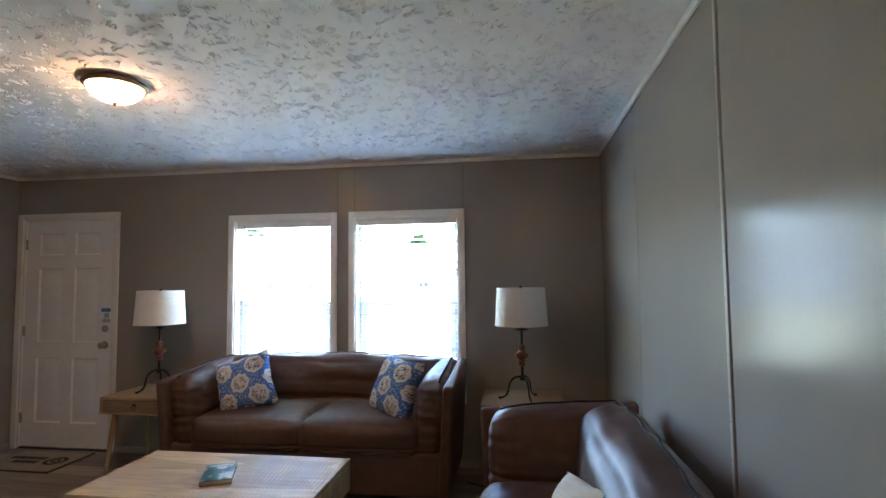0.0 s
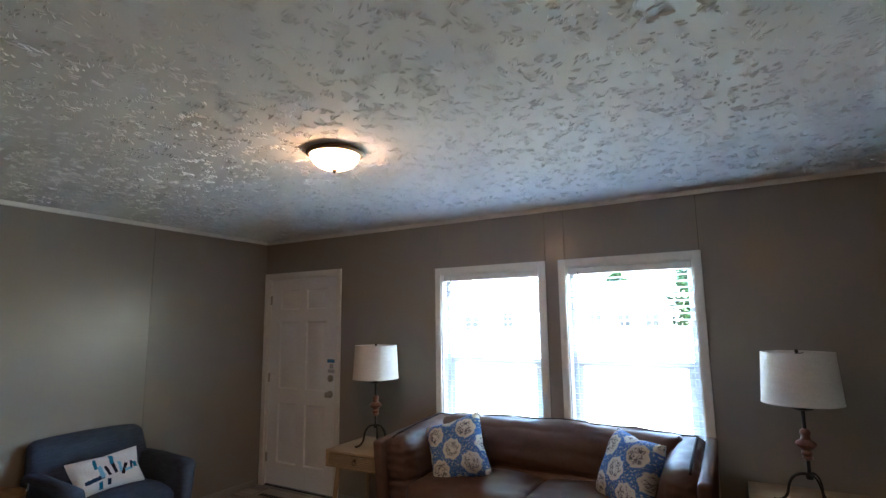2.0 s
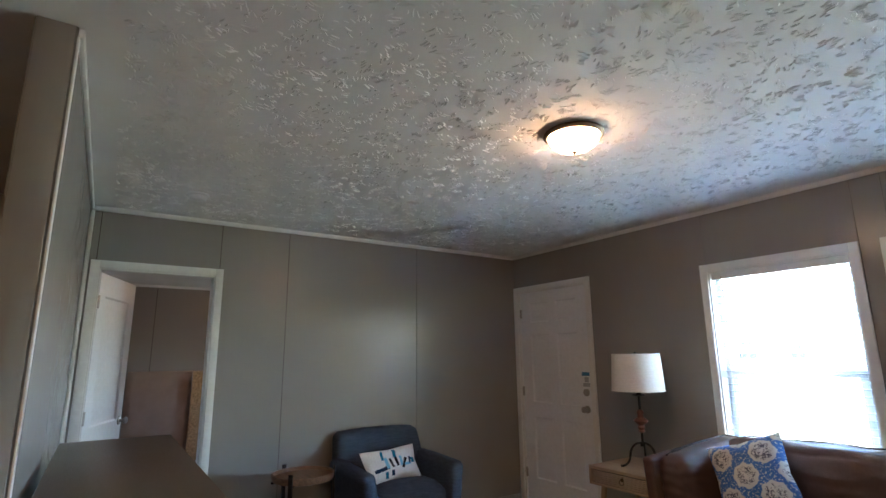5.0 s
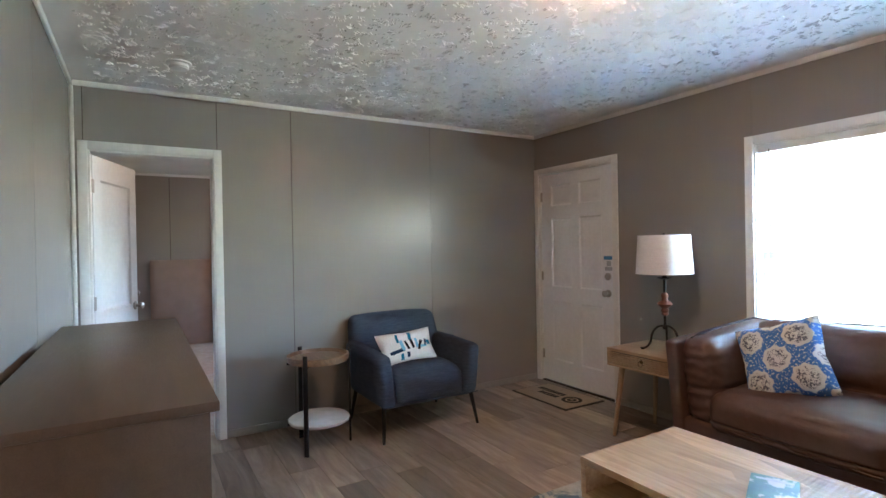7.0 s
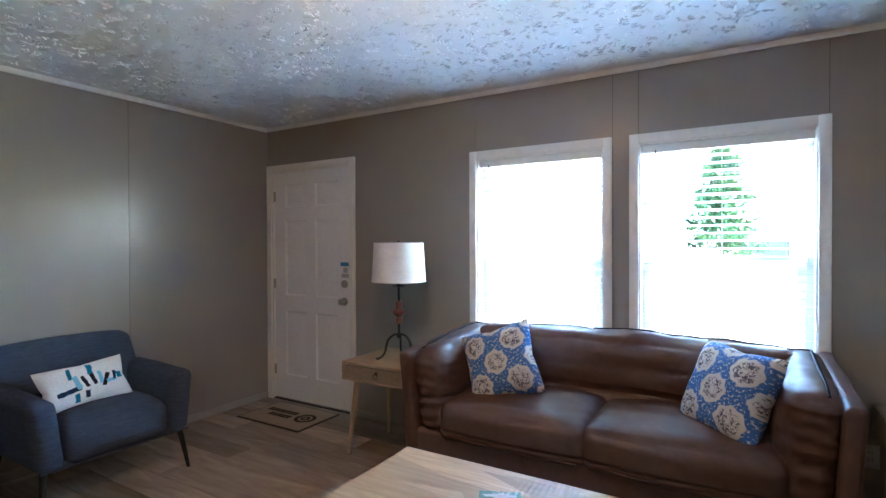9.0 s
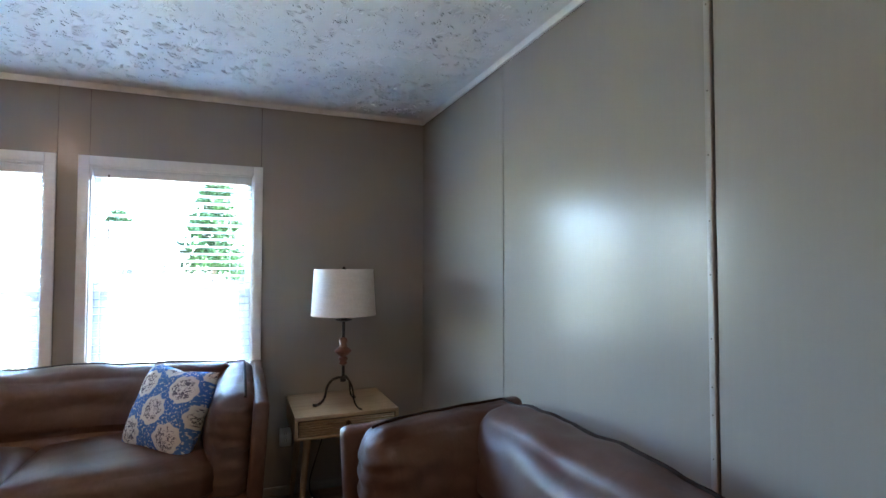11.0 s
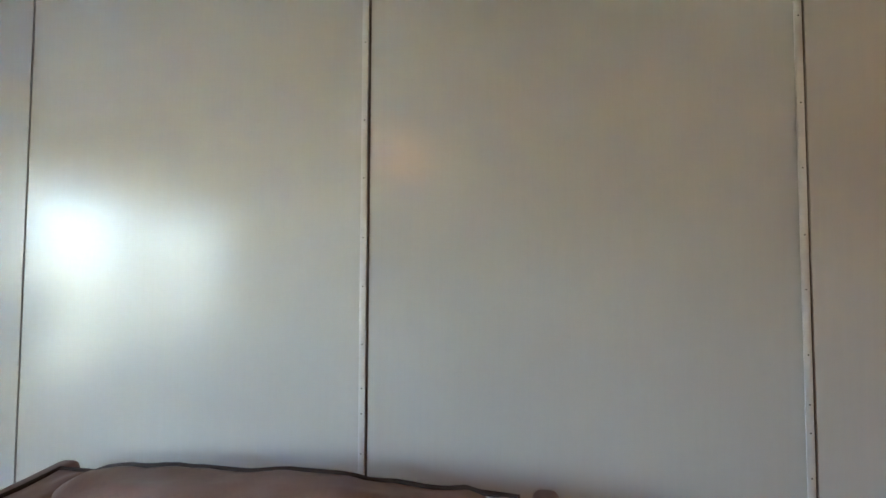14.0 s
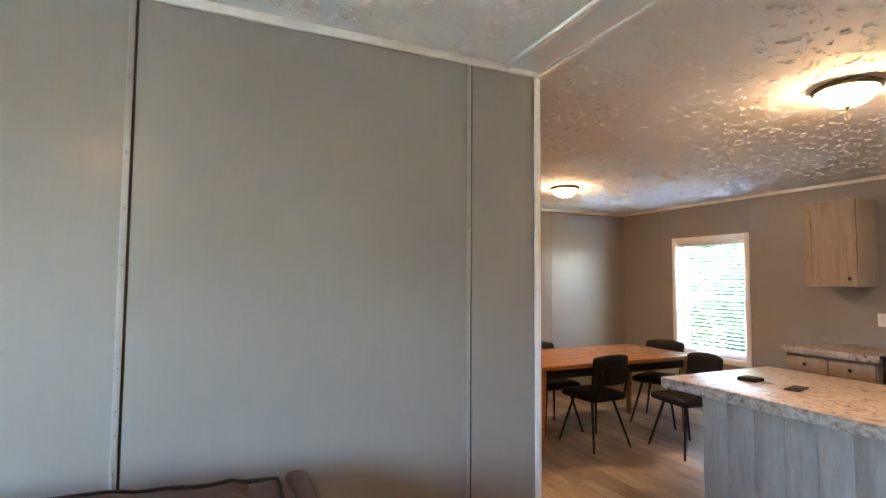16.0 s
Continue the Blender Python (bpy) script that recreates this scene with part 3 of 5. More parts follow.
boards(wall_m, mid_n, XW, -2.25, (-3.25, -4.3))
boards(wall_m, lambda u, v, w: (u, YM0 + w, v), XW, -2.25, (-3.3,))
wall_me = wall("wall_dining_north", lambda u, v, w: (u, YM0 + w, v), XE + 0.12, XD, 0.12)
boards(wall_me, lambda u, v, w: (u, YM0 + w, v), XE, XD, (1.9, 3.1))
wall_bs = wall("wall_bedroom_south", lambda u, v, w: (u, YM0 - w, v), XB, XW - 0.12, 0.1)
boards(wall_bs, lambda u, v, w: (u, YM0 - w, v), XB, XW - 0.12, (-7.5, -6.2))
wall_s = wall("wall_south", south, XB - 0.15, XD + 0.15, 0.14, o_s)
boards(wall_s, south, XW, XD, (-3.0, -1.6, -0.3, 1.1, DW[0] - 0.045, 3.66), o_s)
wall_d = wall("wall_dining_east", din_e, YS, YN, 0.14)
boards(wall_d, din_e, YS, YM0, (-2.70, -1.45))
wall_b = wall("wall_bedroom_west", bed_w, YS, YN, 0.14)
boards(wall_b, bed_w, YM0, YN, (0.93, 2.15, 3.3))
boards(wall_e, lambda u, v, w: (XE + 0.12 - w, u, v), YM1, YN, (1.5, 2.7))
boards(wall_w, lambda u, v, w: (XW - 0.12 + w, u, v), YM0, YN, (1.4, 2.6), o_w)


def strip(name, bm, mat, label, category):
    return tagged(part(name, bm, mat), label, category, kind="structure")


# ceiling trim, baseboards, joint covers
for a in ((XW, XE, YN - 0.022, YN - BOARD), (XE - 0.022, XE - BOARD, YM0, YN - 0.022), (XW + BOARD, XW + 0.022, YM1 + 0.022, YN - 0.022), (XW + 0.022, -2.25, YM1 + BOARD, YM1 + 0.022),
          (XE + 0.12, XD, YS + BOARD, YS + 0.022), (XW, XE + 0.12, YS + BOARD, YS + 0.022), (XD - 0.022, XD - BOARD, YS + 0.022, YM0), (XB + BOARD, XB + 0.022, YM0, YN), (XB + 0.022, XW - 0.12, YM0 + BOARD, YM0 + 0.022)):
    strip("trim", box(*a, CEIL - TRIM, CEIL - 0.001, 0.004), M["white"], "white painted ceiling trim strip", "trim")
for a in ((FD[1] + 0.052, XE, YN - 0.018, YN - BOARD), (XE - 0.018, XE - BOARD, YM0, YN - 0.018), (XW + BOARD, XW + 0.018, ID[1] + 0.055, YN - 0.02), (XW + 0.02, -2.25, YM1 + BOARD, YM1 + 0.018),
          (1.75, XD, YS + BOARD, YS + 0.018), (XD - 0.018, XD - BOARD, YS + 0.02, YM0), (XE + 0.13, XD, YM0 - 0.018, YM0 - BOARD)):
    strip("baseboard", box(*a, 0.003, 0.06, 0.004), M["base"], "taupe baseboard strip along the floor", "baseboard")
for y in (0.43, 1.65):
    strip("trim", box(XE - 0.011, XE - BOARD + 0.001, y + 0.004, y + 0.024, 0.06, CEIL - TRIM, 0.002), M["joint"], "narrow joint strip on the board wall", "trim")
    for z in (0.35, 0.62, 0.899, 1.016, 1.09, 1.22, 1.393, 1.539, 1.72, 1.898, 2.14):
        strip("nail", lathe([(0.0022, 0), (0.0022, 0.0008), (0, 0.001)], 8, m=pose(XE - 0.011, y + 0.014, z, 0, -90, 0)), M["core"], "small dark nail head in the joint strip", "nail")
strip("trim", box(XE - 0.012, XE - BOARD + 0.001, YM0 - 0.004, YM0 + 0.028, 0.0, CEIL - TRIM, 0.003), M["white"], "pale corner strip at the wall's end", "trim")
strip("trim", box(XE - 0.009, XE + 0.13, YM0 - 0.008, YM0 - 0.001, 0.0, CEIL - 0.001, 0.002), M["wall"], "taupe end board of the wall", "trim")
strip("trim", box(-2.278, -2.244, YM1 + BOARD - 0.001, YM1 + 0.012, 0.0, CEIL - TRIM, 0.003), M["white"], "pale corner strip at the wall's end", "trim")
strip("trim", box(-2.249, -2.242, YM0, YM1, 0.0, CEIL - 0.001, 0.002), M["wall"], "taupe end board of the wall", "trim")
strip("trim", box(XW + BOARD - 0.001, XW + 0.03, YM1 + BOARD, YM1 + 0.03, 0.0, CEIL - TRIM, 0.01), M["white"], "pale corner bead", "trim")
strip("trim", box(-1.95, XE, 0.09, 0.265, CEIL - 0.012, CEIL - 0.001, 0.004), M["ceiling"], "white ceiling board over the line between the rooms", "trim")
for y in (0.09, 0.265):
    strip("trim", box(-1.95, XE, y - 0.012, y + 0.012, CEIL - 0.022, CEIL - 0.002, 0.005), M["white"], "white ceiling joint moulding", "trim")

# ---- windows with blinds ----


def window(name, w, z0, z1, m, label):
    """Vinyl single-hung window in its opening; x across, y outwards, origin on the inner wall face."""
    ob = tagged(new(name), label, "window", kind="structure")
    ob.matrix_world = m
    h, cw = w / 2, 0.05
    for a in ((-h - cw, -h + 0.004, z0 - cw, z1 + cw), (h - 0.004, h + cw, z0 - cw, z1 + cw), (-h + 0.004, h - 0.004, z1 - 0.004, z1 + cw), (-h + 0.004, h - 0.004, z0 - cw, z0 + 0.004)):
        part("casing", box(a[0], a[1], -0.022, -BOARD + 0.001, a[2], a[3], 0.004), M["white"], ob)
    for a in ((-h, -h + 0.012, z0, z1), (h - 0.012, h, z0, z1), (-h + 0.012, h - 0.012, z1 - 0.012, z1), (-h + 0.012, h - 0.012, z0, z0 + 0.012)):
        part("jamb", box(a[0], a[1], -0.004, 0.135, a[2], a[3], 0.002), M["white"], ob)
    mid = (z0 + z1) / 2 + 0.01
    fr = bmesh.new()
    for a in ((-h + 0.012, -h + 0.045, z0 + 0.012, z1 - 0.012), (h - 0.045, h - 0.012, z0 + 0.012, z1 - 0.012), (-h + 0.045, h - 0.045, z1 - 0.05, z1 - 0.012), (-h + 0.045, h - 0.045, z0 + 0.012, z0 + 0.05)):
        box(a[0], a[1], 0.075, 0.125, a[2], a[3], 0.004, bm=fr)
    part("window_frame", fr, M["vinyl"], ob)
    lo = bmesh.new()
    for a in ((-h + 0.045, -h + 0.085, z0 + 0.05, mid - 0.022), (h - 0.085, h - 0.045, z0 + 0.05, mid - 0.022), (-h + 0.085, h - 0.085, z0 + 0.05, z0 + 0.085)):
        box(a[0], a[1], 0.080, 0.110, a[2], a[3], 0.004, bm=lo)
    part("lower_sash", lo, M["vinyl"], ob)
    part("meeting_rail", box(-h + 0.045, h - 0.045, 0.078, 0.118, mid - 0.022, mid + 0.022, 0.004), M["vinyl"], ob)
    for a, y in (((z0 + 0.05, mid - 0.022), 0.09), ((mid + 0.022, z1 - 0.05), 0.105)):
        p = part("pane", box(-h + 0.045, h - 0.045, y, y + 0.004, *a), M["glass"], ob, smooth=False)
        p.visible_shadow = False
    part("sash_lock", box(-0.03, 0.03, 0.062, 0.08, mid + 0.002, mid + 0.018, 0.004), M["vinyl"], ob)
    return ob


def blind(w, z0, z1, m, label, tilt=-8):
    ob = thing("window_blind", label, "blind", m, "window blinds")
    h = w / 2 - 0.018
    part("headrail", box(-h, h, 0.006, 0.062, z1 - 0.062, z1 - 0.014, 0.004), M["slat"], ob)
    part("bottom_rail", box(-h, h, 0.016, 0.056, z0 + 0.016, z0 + 0.032, 0.004), M["slat"], ob)
    sl = bmesh.new()
    n = 6
    rows = []
    for i in range(n + 1):
        u = 2 * i / n - 1
        c = 0.003 * (1 - u * u)
        rows.append([sl.verts.new((x, u * 0.0245, c + dz)) for dz in (0.0, 0.0022) for x in (-h, h)])
    for a, c in zip(rows, rows[1:]):
        sl.faces.new((a[0], a[1], c[1], c[0]))
        sl.faces.new((a[2], c[2], c[3], a[3]))
        sl.faces.new((a[0], c[0], c[2], a[2]))
        sl.faces.new((a[1], a[3], c[3], c[1]))
    for r in (rows[0], rows[-1]):
        sl.faces.new((r[0], r[1], r[3], r[2]))
    me = mesh_of(sl, "slat", M["slat"])
    z = z1 - 0.10
    while z > z0 + 0.05:
        s = new("slat", me)
        s.parent = ob
        s.matrix_basis = pose(0, 0.036, z, tilt + random.uniform(-1.2, 1.2), random.uniform(-0.15, 0.15), 0)
        z -= 0.0435
    for x in (-h * 0.72, 0.0, h * 0.72):
        for y in (0.0105, 0.0615):
            part("ladder_cord", tube([(x, y, z1 - 0.05), (x, y, z0 + 0.02)], 0.0008, 4), M["slat"], ob)
    part("wand", tube([(-h + 0.075, -0.002, z1 - 0.05), (-h + 0.085, -0.012, (z0 + z1) / 2 + 0.04)], 0.0035, 6), M["bronze"], ob, "thin dark tilt wand")
    return ob


for i, (a, c) in enumerate((W1, W2)):
    m = pose((a + c) / 2, YN, 0)
    window(f"window_{i + 1}", c - a, *WZ, m, "white vinyl single-hung window with white casing")
    blind(c - a, *WZ, m, "white slatted blind, lowered with its slats open")
m = pose((DW[0] + DW[1]) / 2, YS, 0, 0, 0, 180)
window("window_3", DW[1] - DW[0], 0.60, 1.98, m, "white vinyl window beside the dining table")
blind(DW[1] - DW[0], 0.60, 1.98, m, "white slatted blind with half-open slats, dining window", -17)
# added window, never in view: only brings daylight into the bedroom
window("window_4", 0.5, 0.9, 1.9, pose(-6.75, YN, 0), "unseen white vinyl window, added to light the bedroom")

# ---- doors ----


def casing(name, place, u0, u1, top, label, depth):
    """Flat casing round a door opening and the jamb lining it; place(u, v, w)."""
    ob = tagged(new(name), label, "door frame", kind="structure")

    def bar(nm, a0, a1, b0, b1, w0, w1):
        p, q = place(a0, b0, w0), place(a1, b1, w1)
        part(nm, box(min(p[0], q[0]), max(p[0], q[0]), min(p[1], q[1]), max(p[1], q[1]), b0, b1, 0.003), M["white"], ob)
    cw = 0.05
    bar("casing", u0 - cw, u0 + 0.004, 0.003, top + cw, -0.024, -BOARD + 0.001)
    bar("casing", u1 - 0.004, u1 + cw, 0.003, top + cw, -0.024, -BOARD + 0.001)
    bar("casing", u0 + 0.004, u1 - 0.004, top - 0.004, top + cw, -0.024, -BOARD + 0.001)
    bar("jamb", u0, u0 + 0.014, 0.003, top, -0.004, depth)
    bar("jamb", u1 - 0.014, u1, 0.003, top, -0.004, depth)
    bar("jamb", u0 + 0.014, u1 - 0.014, top - 0.014, top, -0.004, depth)
    return ob


def leaf(w, h, fields, thick=0.04, arch=False):
    """A moulded door leaf, hinged at x = 0, face towards -y: each field has a sunk bead and a raised middle."""
    us = sorted({0.0, w, *(f[0] for f in fields), *(f[1] for f in fields)})
    vs = sorted({0.0, h, *(f[2] for f in fields), *(f[3] for f in fields)})
    b = sheet_solid(us, vs, outside(fields), thick, lambda u, v, k: (u, k, v))
    for x0, x1, z0, z1 in fields:
        for s, y in ((1, 0.0), (-1, thick)):
            r = [(0.0, 0.0), (0.012, 0.011), (0.028, 0.011), (0.05, 0.003)]
            loops = [[(x0 + a, y + s * d, z0 + a), (x1 - a, y + s * d, z0 + a), (x1 - a, y + s * d, z1 - a), (x0 + a, y + s * d, z1 - a)] for a, d in r]
            vv = [[b.verts.new(p) for p in lp] for lp in loops]
            for p, q in zip(vv, vv[1:]):
                for i in range(4):
                    b.faces.new((p[i], p[(i + 1) % 4], q[(i + 1) % 4], q[i]))
            b.faces.new(vv[-1])
    bmesh.ops.remove_doubles(b, verts=b.verts, dist=1e-5)
    return b


def knob_set(parent, x, z, y, s=-1):
    part("knob", lathe([(0.0, 0.0), (0.032, 0.001), (0.033, 0.006), (0.012, 0.012), (0.011, 0.03), (0.020, 0.036), (0.027, 0.046), (0.026, 0.056), (0.016, 0.063), (0, 0.065)], 24, m=pose(x, y, z, 90 if s < 0 else -90)), M["nickel"], parent, "round satin nickel knob")


casing("door_frame_1", north, *FD, 2.045, "white casing round the front door", 0.135)
front = tagged(new("door_1"), "closed white six-panel front door with nickel knob and deadbolt", "door", kind="structure")
front.matrix_world = pose(FD[0] + 0.017, YN + 0.012, 0.02)
dw_ = FD[1] - FD[0] - 0.034
f1, f2 = (0.135, 0.395), (dw_ - 0.395, dw_ - 0.135)
fields = [(*f, *z) for f in (f1, f2) for z in ((0.21, 0.78), (0.92, 1.58), (1.70, 1.90))]
part("door_leaf", leaf(dw_, 2.008, fields), M["door"], front)
knob_set(front, dw_ - 0.066, 0.90, 0.0)
part("deadbolt", lathe([(0, 0), (0.032, 0.0), (0.031, 0.012), (0.024, 0.016), (0, 0.016)], 24, m=pose(dw_ - 0.066, 0, 1.045, 90)), M["nickel"], front, "satin nickel deadbolt")
for z in (0.25, 1.02, 1.80):
    part("hinge", box(-0.014, 0.014, -0.012, 0.004, z - 0.045, z + 0.045, 0.003), M["nickel"], front)
part("sticker", box(dw_ - 0.112, dw_ - 0.022, -0.0015, 0.0005, 1.19, 1.222), M["sticker_blue"], front, "small blue label")
for z0, z1, x0, x1 in ((1.135, 1.18, 0.035, 0.082), (1.096, 1.128, 0.022, 0.1)):
    part("sticker", box(dw_ - x1, dw_ - x0, -0.0015, 0.0005, z0, z1), M["sticker_grey"], front, "small grey printed label")
part("threshold", box(0.0, dw_, -0.02, 0.12, -0.016, -0.004, 0.003), M["mat_edge"], front, "dark threshold")

casing("door_frame_2", west, *ID, 2.012, "white casing round the bedroom doorway", 0.125)
bed_door = tagged(new("door_2"), "white moulded bedroom door standing open", "door", kind="structure")
bed_door.matrix_world = pose(XW - 0.128, ID[0] + 0.018, 0.012, 0, 0, 160)
part("door_leaf", leaf(0.695, 1.985, [(0.11, 0.585, 0.22, 0.80), (0.11, 0.585, 0.93, 1.83)], 0.035), M["door"], bed_door)
knob_set(bed_door, 0.64, 0.92, 0.0)
knob_set(bed_door, 0.64, 0.92, 0.035, 1)
for z in (0.22, 1.0, 1.78):
    part("hinge", box(-0.03, 0.012, -0.006, 0.006, z - 0.045, z + 0.045, 0.002), M["nickel"], bed_door)
inner_door = tagged(new("door_3"), "second white door standing ajar in the bedroom", "door", kind="structure")
inner_door.matrix_world = pose(-7.20, YM0 + 0.03, 0.012, 0, 0, 30)
part("door_leaf", leaf(0.74, 2.0, [(0.12, 0.62, 0.22, 0.80), (0.12, 0.62, 0.93, 1.83)], 0.035), M["door"], inner_door)
knob_set(inner_door, 0.68, 0.92, 0.0)
knob_set(inner_door, 0.68, 0.92, 0.035, 1)

# ---- ceiling lights ----


def ceiling_light(x, y, label, r=0.14, bowl="bowl_kitchen"):
    ob = thing("ceiling_light", label, "ceiling light", pose(x, y, CEIL), "flush ceiling lights")
    part("rim", lathe([(0.06, 0), (r - 0.03, -0.001), (r - 0.012, -0.004), (r, -0.012), (r + 0.002, -0.022), (r - 0.008, -0.03), (r - 0.014, -0.032), (r - 0.02, -0.026), (r - 0.05, -0.012)], 48), M["bronze"], ob, "antique bronze rim")
    prof = [((r - 0.02) * math.cos(a), -0.026 - 0.076 * math.sin(a)) for a in [i * math.pi / 2 / 12 for i in range(13)]]
    part("bowl", lathe(prof, 40), M[bowl], ob, "frosted glass bowl, lit")
    part("finial", lathe([(0, -0.098), (0.014, -0.099), (0.015, -0.105), (0.008, -0.109), (0.007, -0.114), (0.003, -0.119), (0, -0.120)], 16), M["bronze"], ob)
    return ob


ceiling_light(-1.955, 2.135, "flush ceiling light with bronze rim, lit, in the living room", bowl="bowl")
ceiling_light(0.12, -1.33, "flush ceiling light with bronze rim, lit, over the island")
ceiling_light(-6.75, 2.1, "flush ceiling light with bronze rim, lit, in the bedroom", bowl="bowl")
ceiling_light(2.91, -1.84, "flush ceiling light with bronze rim, lit, over the dining table")

# ---- living room: seating ----


def sofa(width, depth, m, label, seats=2, name="sofa", top=0.80, rise=0.05):
    """Tub sofa, origin at the floor under the middle of its front edge, facing -y."""
    ob = thing(name, label, "sofa", m, "leather sofas")
    h, L = width / 2, M["leather"]
    # outer shell: flaring side walls and back
    for s in (-1, 1):
        b = box(-0.035, 0.035, -depth / 2, depth / 2, 0.10, top, 0.022, 3)
        for v in b.verts:
            v.co.x += s * 0.035 * (v.co.z - 0.8) / 0.6
            v.co.z += rise * (v.co.y / depth + 0.5) * (v.co.z - 0.1) / 0.7
            if v.co.z < 0.3:
                v.co.y += 0.03 if v.co.y < 0 else -0.03
        bmesh.ops.translate(b, vec=(s * (h - 0.035), depth / 2, 0), verts=b.verts)
        part("side_panel", b, L, ob)
    b = box(-h + 0.07, h - 0.07, depth - 0.06, depth, 0.10, top + rise - 0.045, 0.022, 3)
    part("back_panel", b, L, ob)
    part("front_rail", box(-h + 0.065, h - 0.065, 0.045, 0.12, 0.10, 0.375, 0.025, 3), L, ob)
    part("seat_deck", box(-h + 0.07, h - 0.07, 0.10, depth - 0.08, 0.20, 0.40, 0.02), L, ob)
    iw = h - 0.25
    # back cushion with two sewn lines, arms with one
    n = 26
    bk = cushion(2 * iw + 0.22, 0.27, top + rise - 0.36 + 0.02, 0.10, n, (0, 0.03, 0.02), 0.016, 3.1, (5, 8, 9), [(2, -0.02, 0.026, 0.014), (2, 0.10, 0.005, 0.012), (0, -iw * 0.5, 0.003, 0.010), (0, iw * 0.5, 0.003, 0.010)])
    for v in bk.verts:
        v.co.z += 0.012 * noise.noise(Vector((v.co.x * 3, 1, 0)))
        v.co.y += 0.04 * (v.co.z / 0.5)
        for k in range(-2, 3):
            px = k * iw * 0.42
            d2 = ((v.co.x - px) / 0.03) ** 2 + ((v.co.z + 0.02) / 0.03) ** 2
            if v.co.y < 0:
                v.co.y += 0.012 * math.exp(-d2)
    bmesh.ops.translate(bk, vec=(0, depth - 0.175, 0.36 + (top + rise - 0.36 + 0.02) / 2), verts=bk.verts)
    crests = [BVHTree.FromBMesh(bk)]
    part("back_cushion", bk, L, ob)
    for s in (-1, 1):
        al = depth - 0.10
        ac = cushion(0.21, al, top - 0.33, 0.08, 40, (0.03, 0.012, 0.012), 0.005, 5.0 + s, (14, 8, 22), [(2, -0.02, 0.010, 0.016)])
        for v in ac.verts:
            v.co.x += s * 0.045 * (v.co.z / 0.4)
            v.co.z += rise * (v.co.y / al + 0.5) * max(0, v.co.z + 0.2) / 0.4
            if v.co.y < -al / 2 + 0.16:      # gathered folds at the front of the arm
                v.co.x += 0.003 * math.sin(v.co.z * 120 + 4 * noise.noise(v.co * 11)) * (1 - (v.co.y + al / 2) / 0.16)
                v.co.y += 0.0035 * math.sin(v.co.z * 112 + s + 3 * noise.noise(v.co * 8))
        bmesh.ops.translate(ac, vec=(s * (h - 0.165), 0.055 + al / 2, 0.34 + (top - 0.33) / 2), verts=ac.verts)
        crests.append(BVHTree.FromBMesh(ac))
        part("arm_cushion", ac, L, ob)
    sw = 2 * iw / seats
    for i in range(seats):
        x = -iw + sw * (i + 0.5)
        sc = cushion(sw + 0.05, depth - 0.22, 0.22, 0.075, n, (0.008, 0.025, 0.035), 0.006, 9.0 + i, (5, 5, 6), [(2, -0.045, 0.010, 0.007)])
        for v in sc.verts:
            r = math.hypot(abs(v.co.x) - sw / 2, v.co.y + (depth - 0.24) / 2)
            if v.co.z > 0:
                v.co.z += 0.006 * math.sin(r * 60) * math.exp(-r / 0.1)
        bmesh.ops.translate(sc, vec=(x, 0.03 + (depth - 0.24) / 2, 0.345 + 0.10), verts=sc.verts)
        part("seat_cushion", sc, L, ob)
        part("welt", tube([(x - sw / 2 + 0.03 + (sw - 0.06) * k / 20, 0.022 - 0.01 * math.sin(math.pi * k / 20), 0.378 + 0.004 * math.sin(k * 0.9)) for k in range(21)], 0.004, 6), L, ob)

    def crest(x, y):
        hits = [c.ray_cast((x, y, 2.0), (0, 0, -1))[0] for c in crests]
        return (x, y, max((p.z for p in hits if p), default=top) + 0.002)

    run = [(-h + 0.105, 0.10 + (depth - 0.22) * k / 10) for k in range(11)]
    pts = [crest(x, y) for x, y in run]
    pts += [crest(-h + 0.20 + (2 * h - 0.40) * k / 30, depth - 0.105 + 0.006 * math.sin(k * 0.9)) for k in range(31)]
    pts += [crest(-x, y) for x, y in reversed(run)]
    part("piping", tube(pts, 0.007, 6), M["piping"], ob, "dark leather piping")
    for sx in (-1, 1):
        for y in (0.12, depth - 0.1):
            part("foot", lathe([(0, 0), (0.018, 0), (0.028, 0.10), (0, 0.10)], 14, m=pose(sx * (h - 0.14), y, 0)), M["iron"], ob)
    return ob


sofa(2.03, 0.865, pose(-1.45, 3.115, 0), "dark brown leather two-seat sofa under the windows")
sofa(1.47, 0.75, pose(-0.225, 1.835, 0, 0, 0, -90), "dark brown leather loveseat against the plain wall", top=0.825, rise=0.045)


def scatter(name, label, mat, w, h, t, m):
    ob = tagged(part(name, pillow(w, h, t), mat), label, "cushion", "scatter cushions")
    ob.matrix_world = m
    return ob


scatter("scatter_cushion", "blue and cream medallion cushion leaning on the sofa arm", M["floral"], 0.415, 0.415, 0.20, pose(-1.985, 3.43, 0.725, -24, -19, 12))
scatter("scatter_cushion", "blue and cream medallion cushion leaning against the sofa back", M["floral"], 0.415, 0.415, 0.20, pose(-0.875, 3.43, 0.725, -24, 3, -42))
two = thing("scatter_cushion", "cream and dark teal cushion on the loveseat", "cushion", pose(0.14, 1.66, 0.63, -28, -10, -66))
part("front_cover", pillow(0.38, 0.38, 0.15), M["cream"], two)
part("side_flap", box(0.11, 0.195, -0.045, 0.045, -0.17, 0.18, 0.03, 3), M["teal"], two, "dark teal panel")


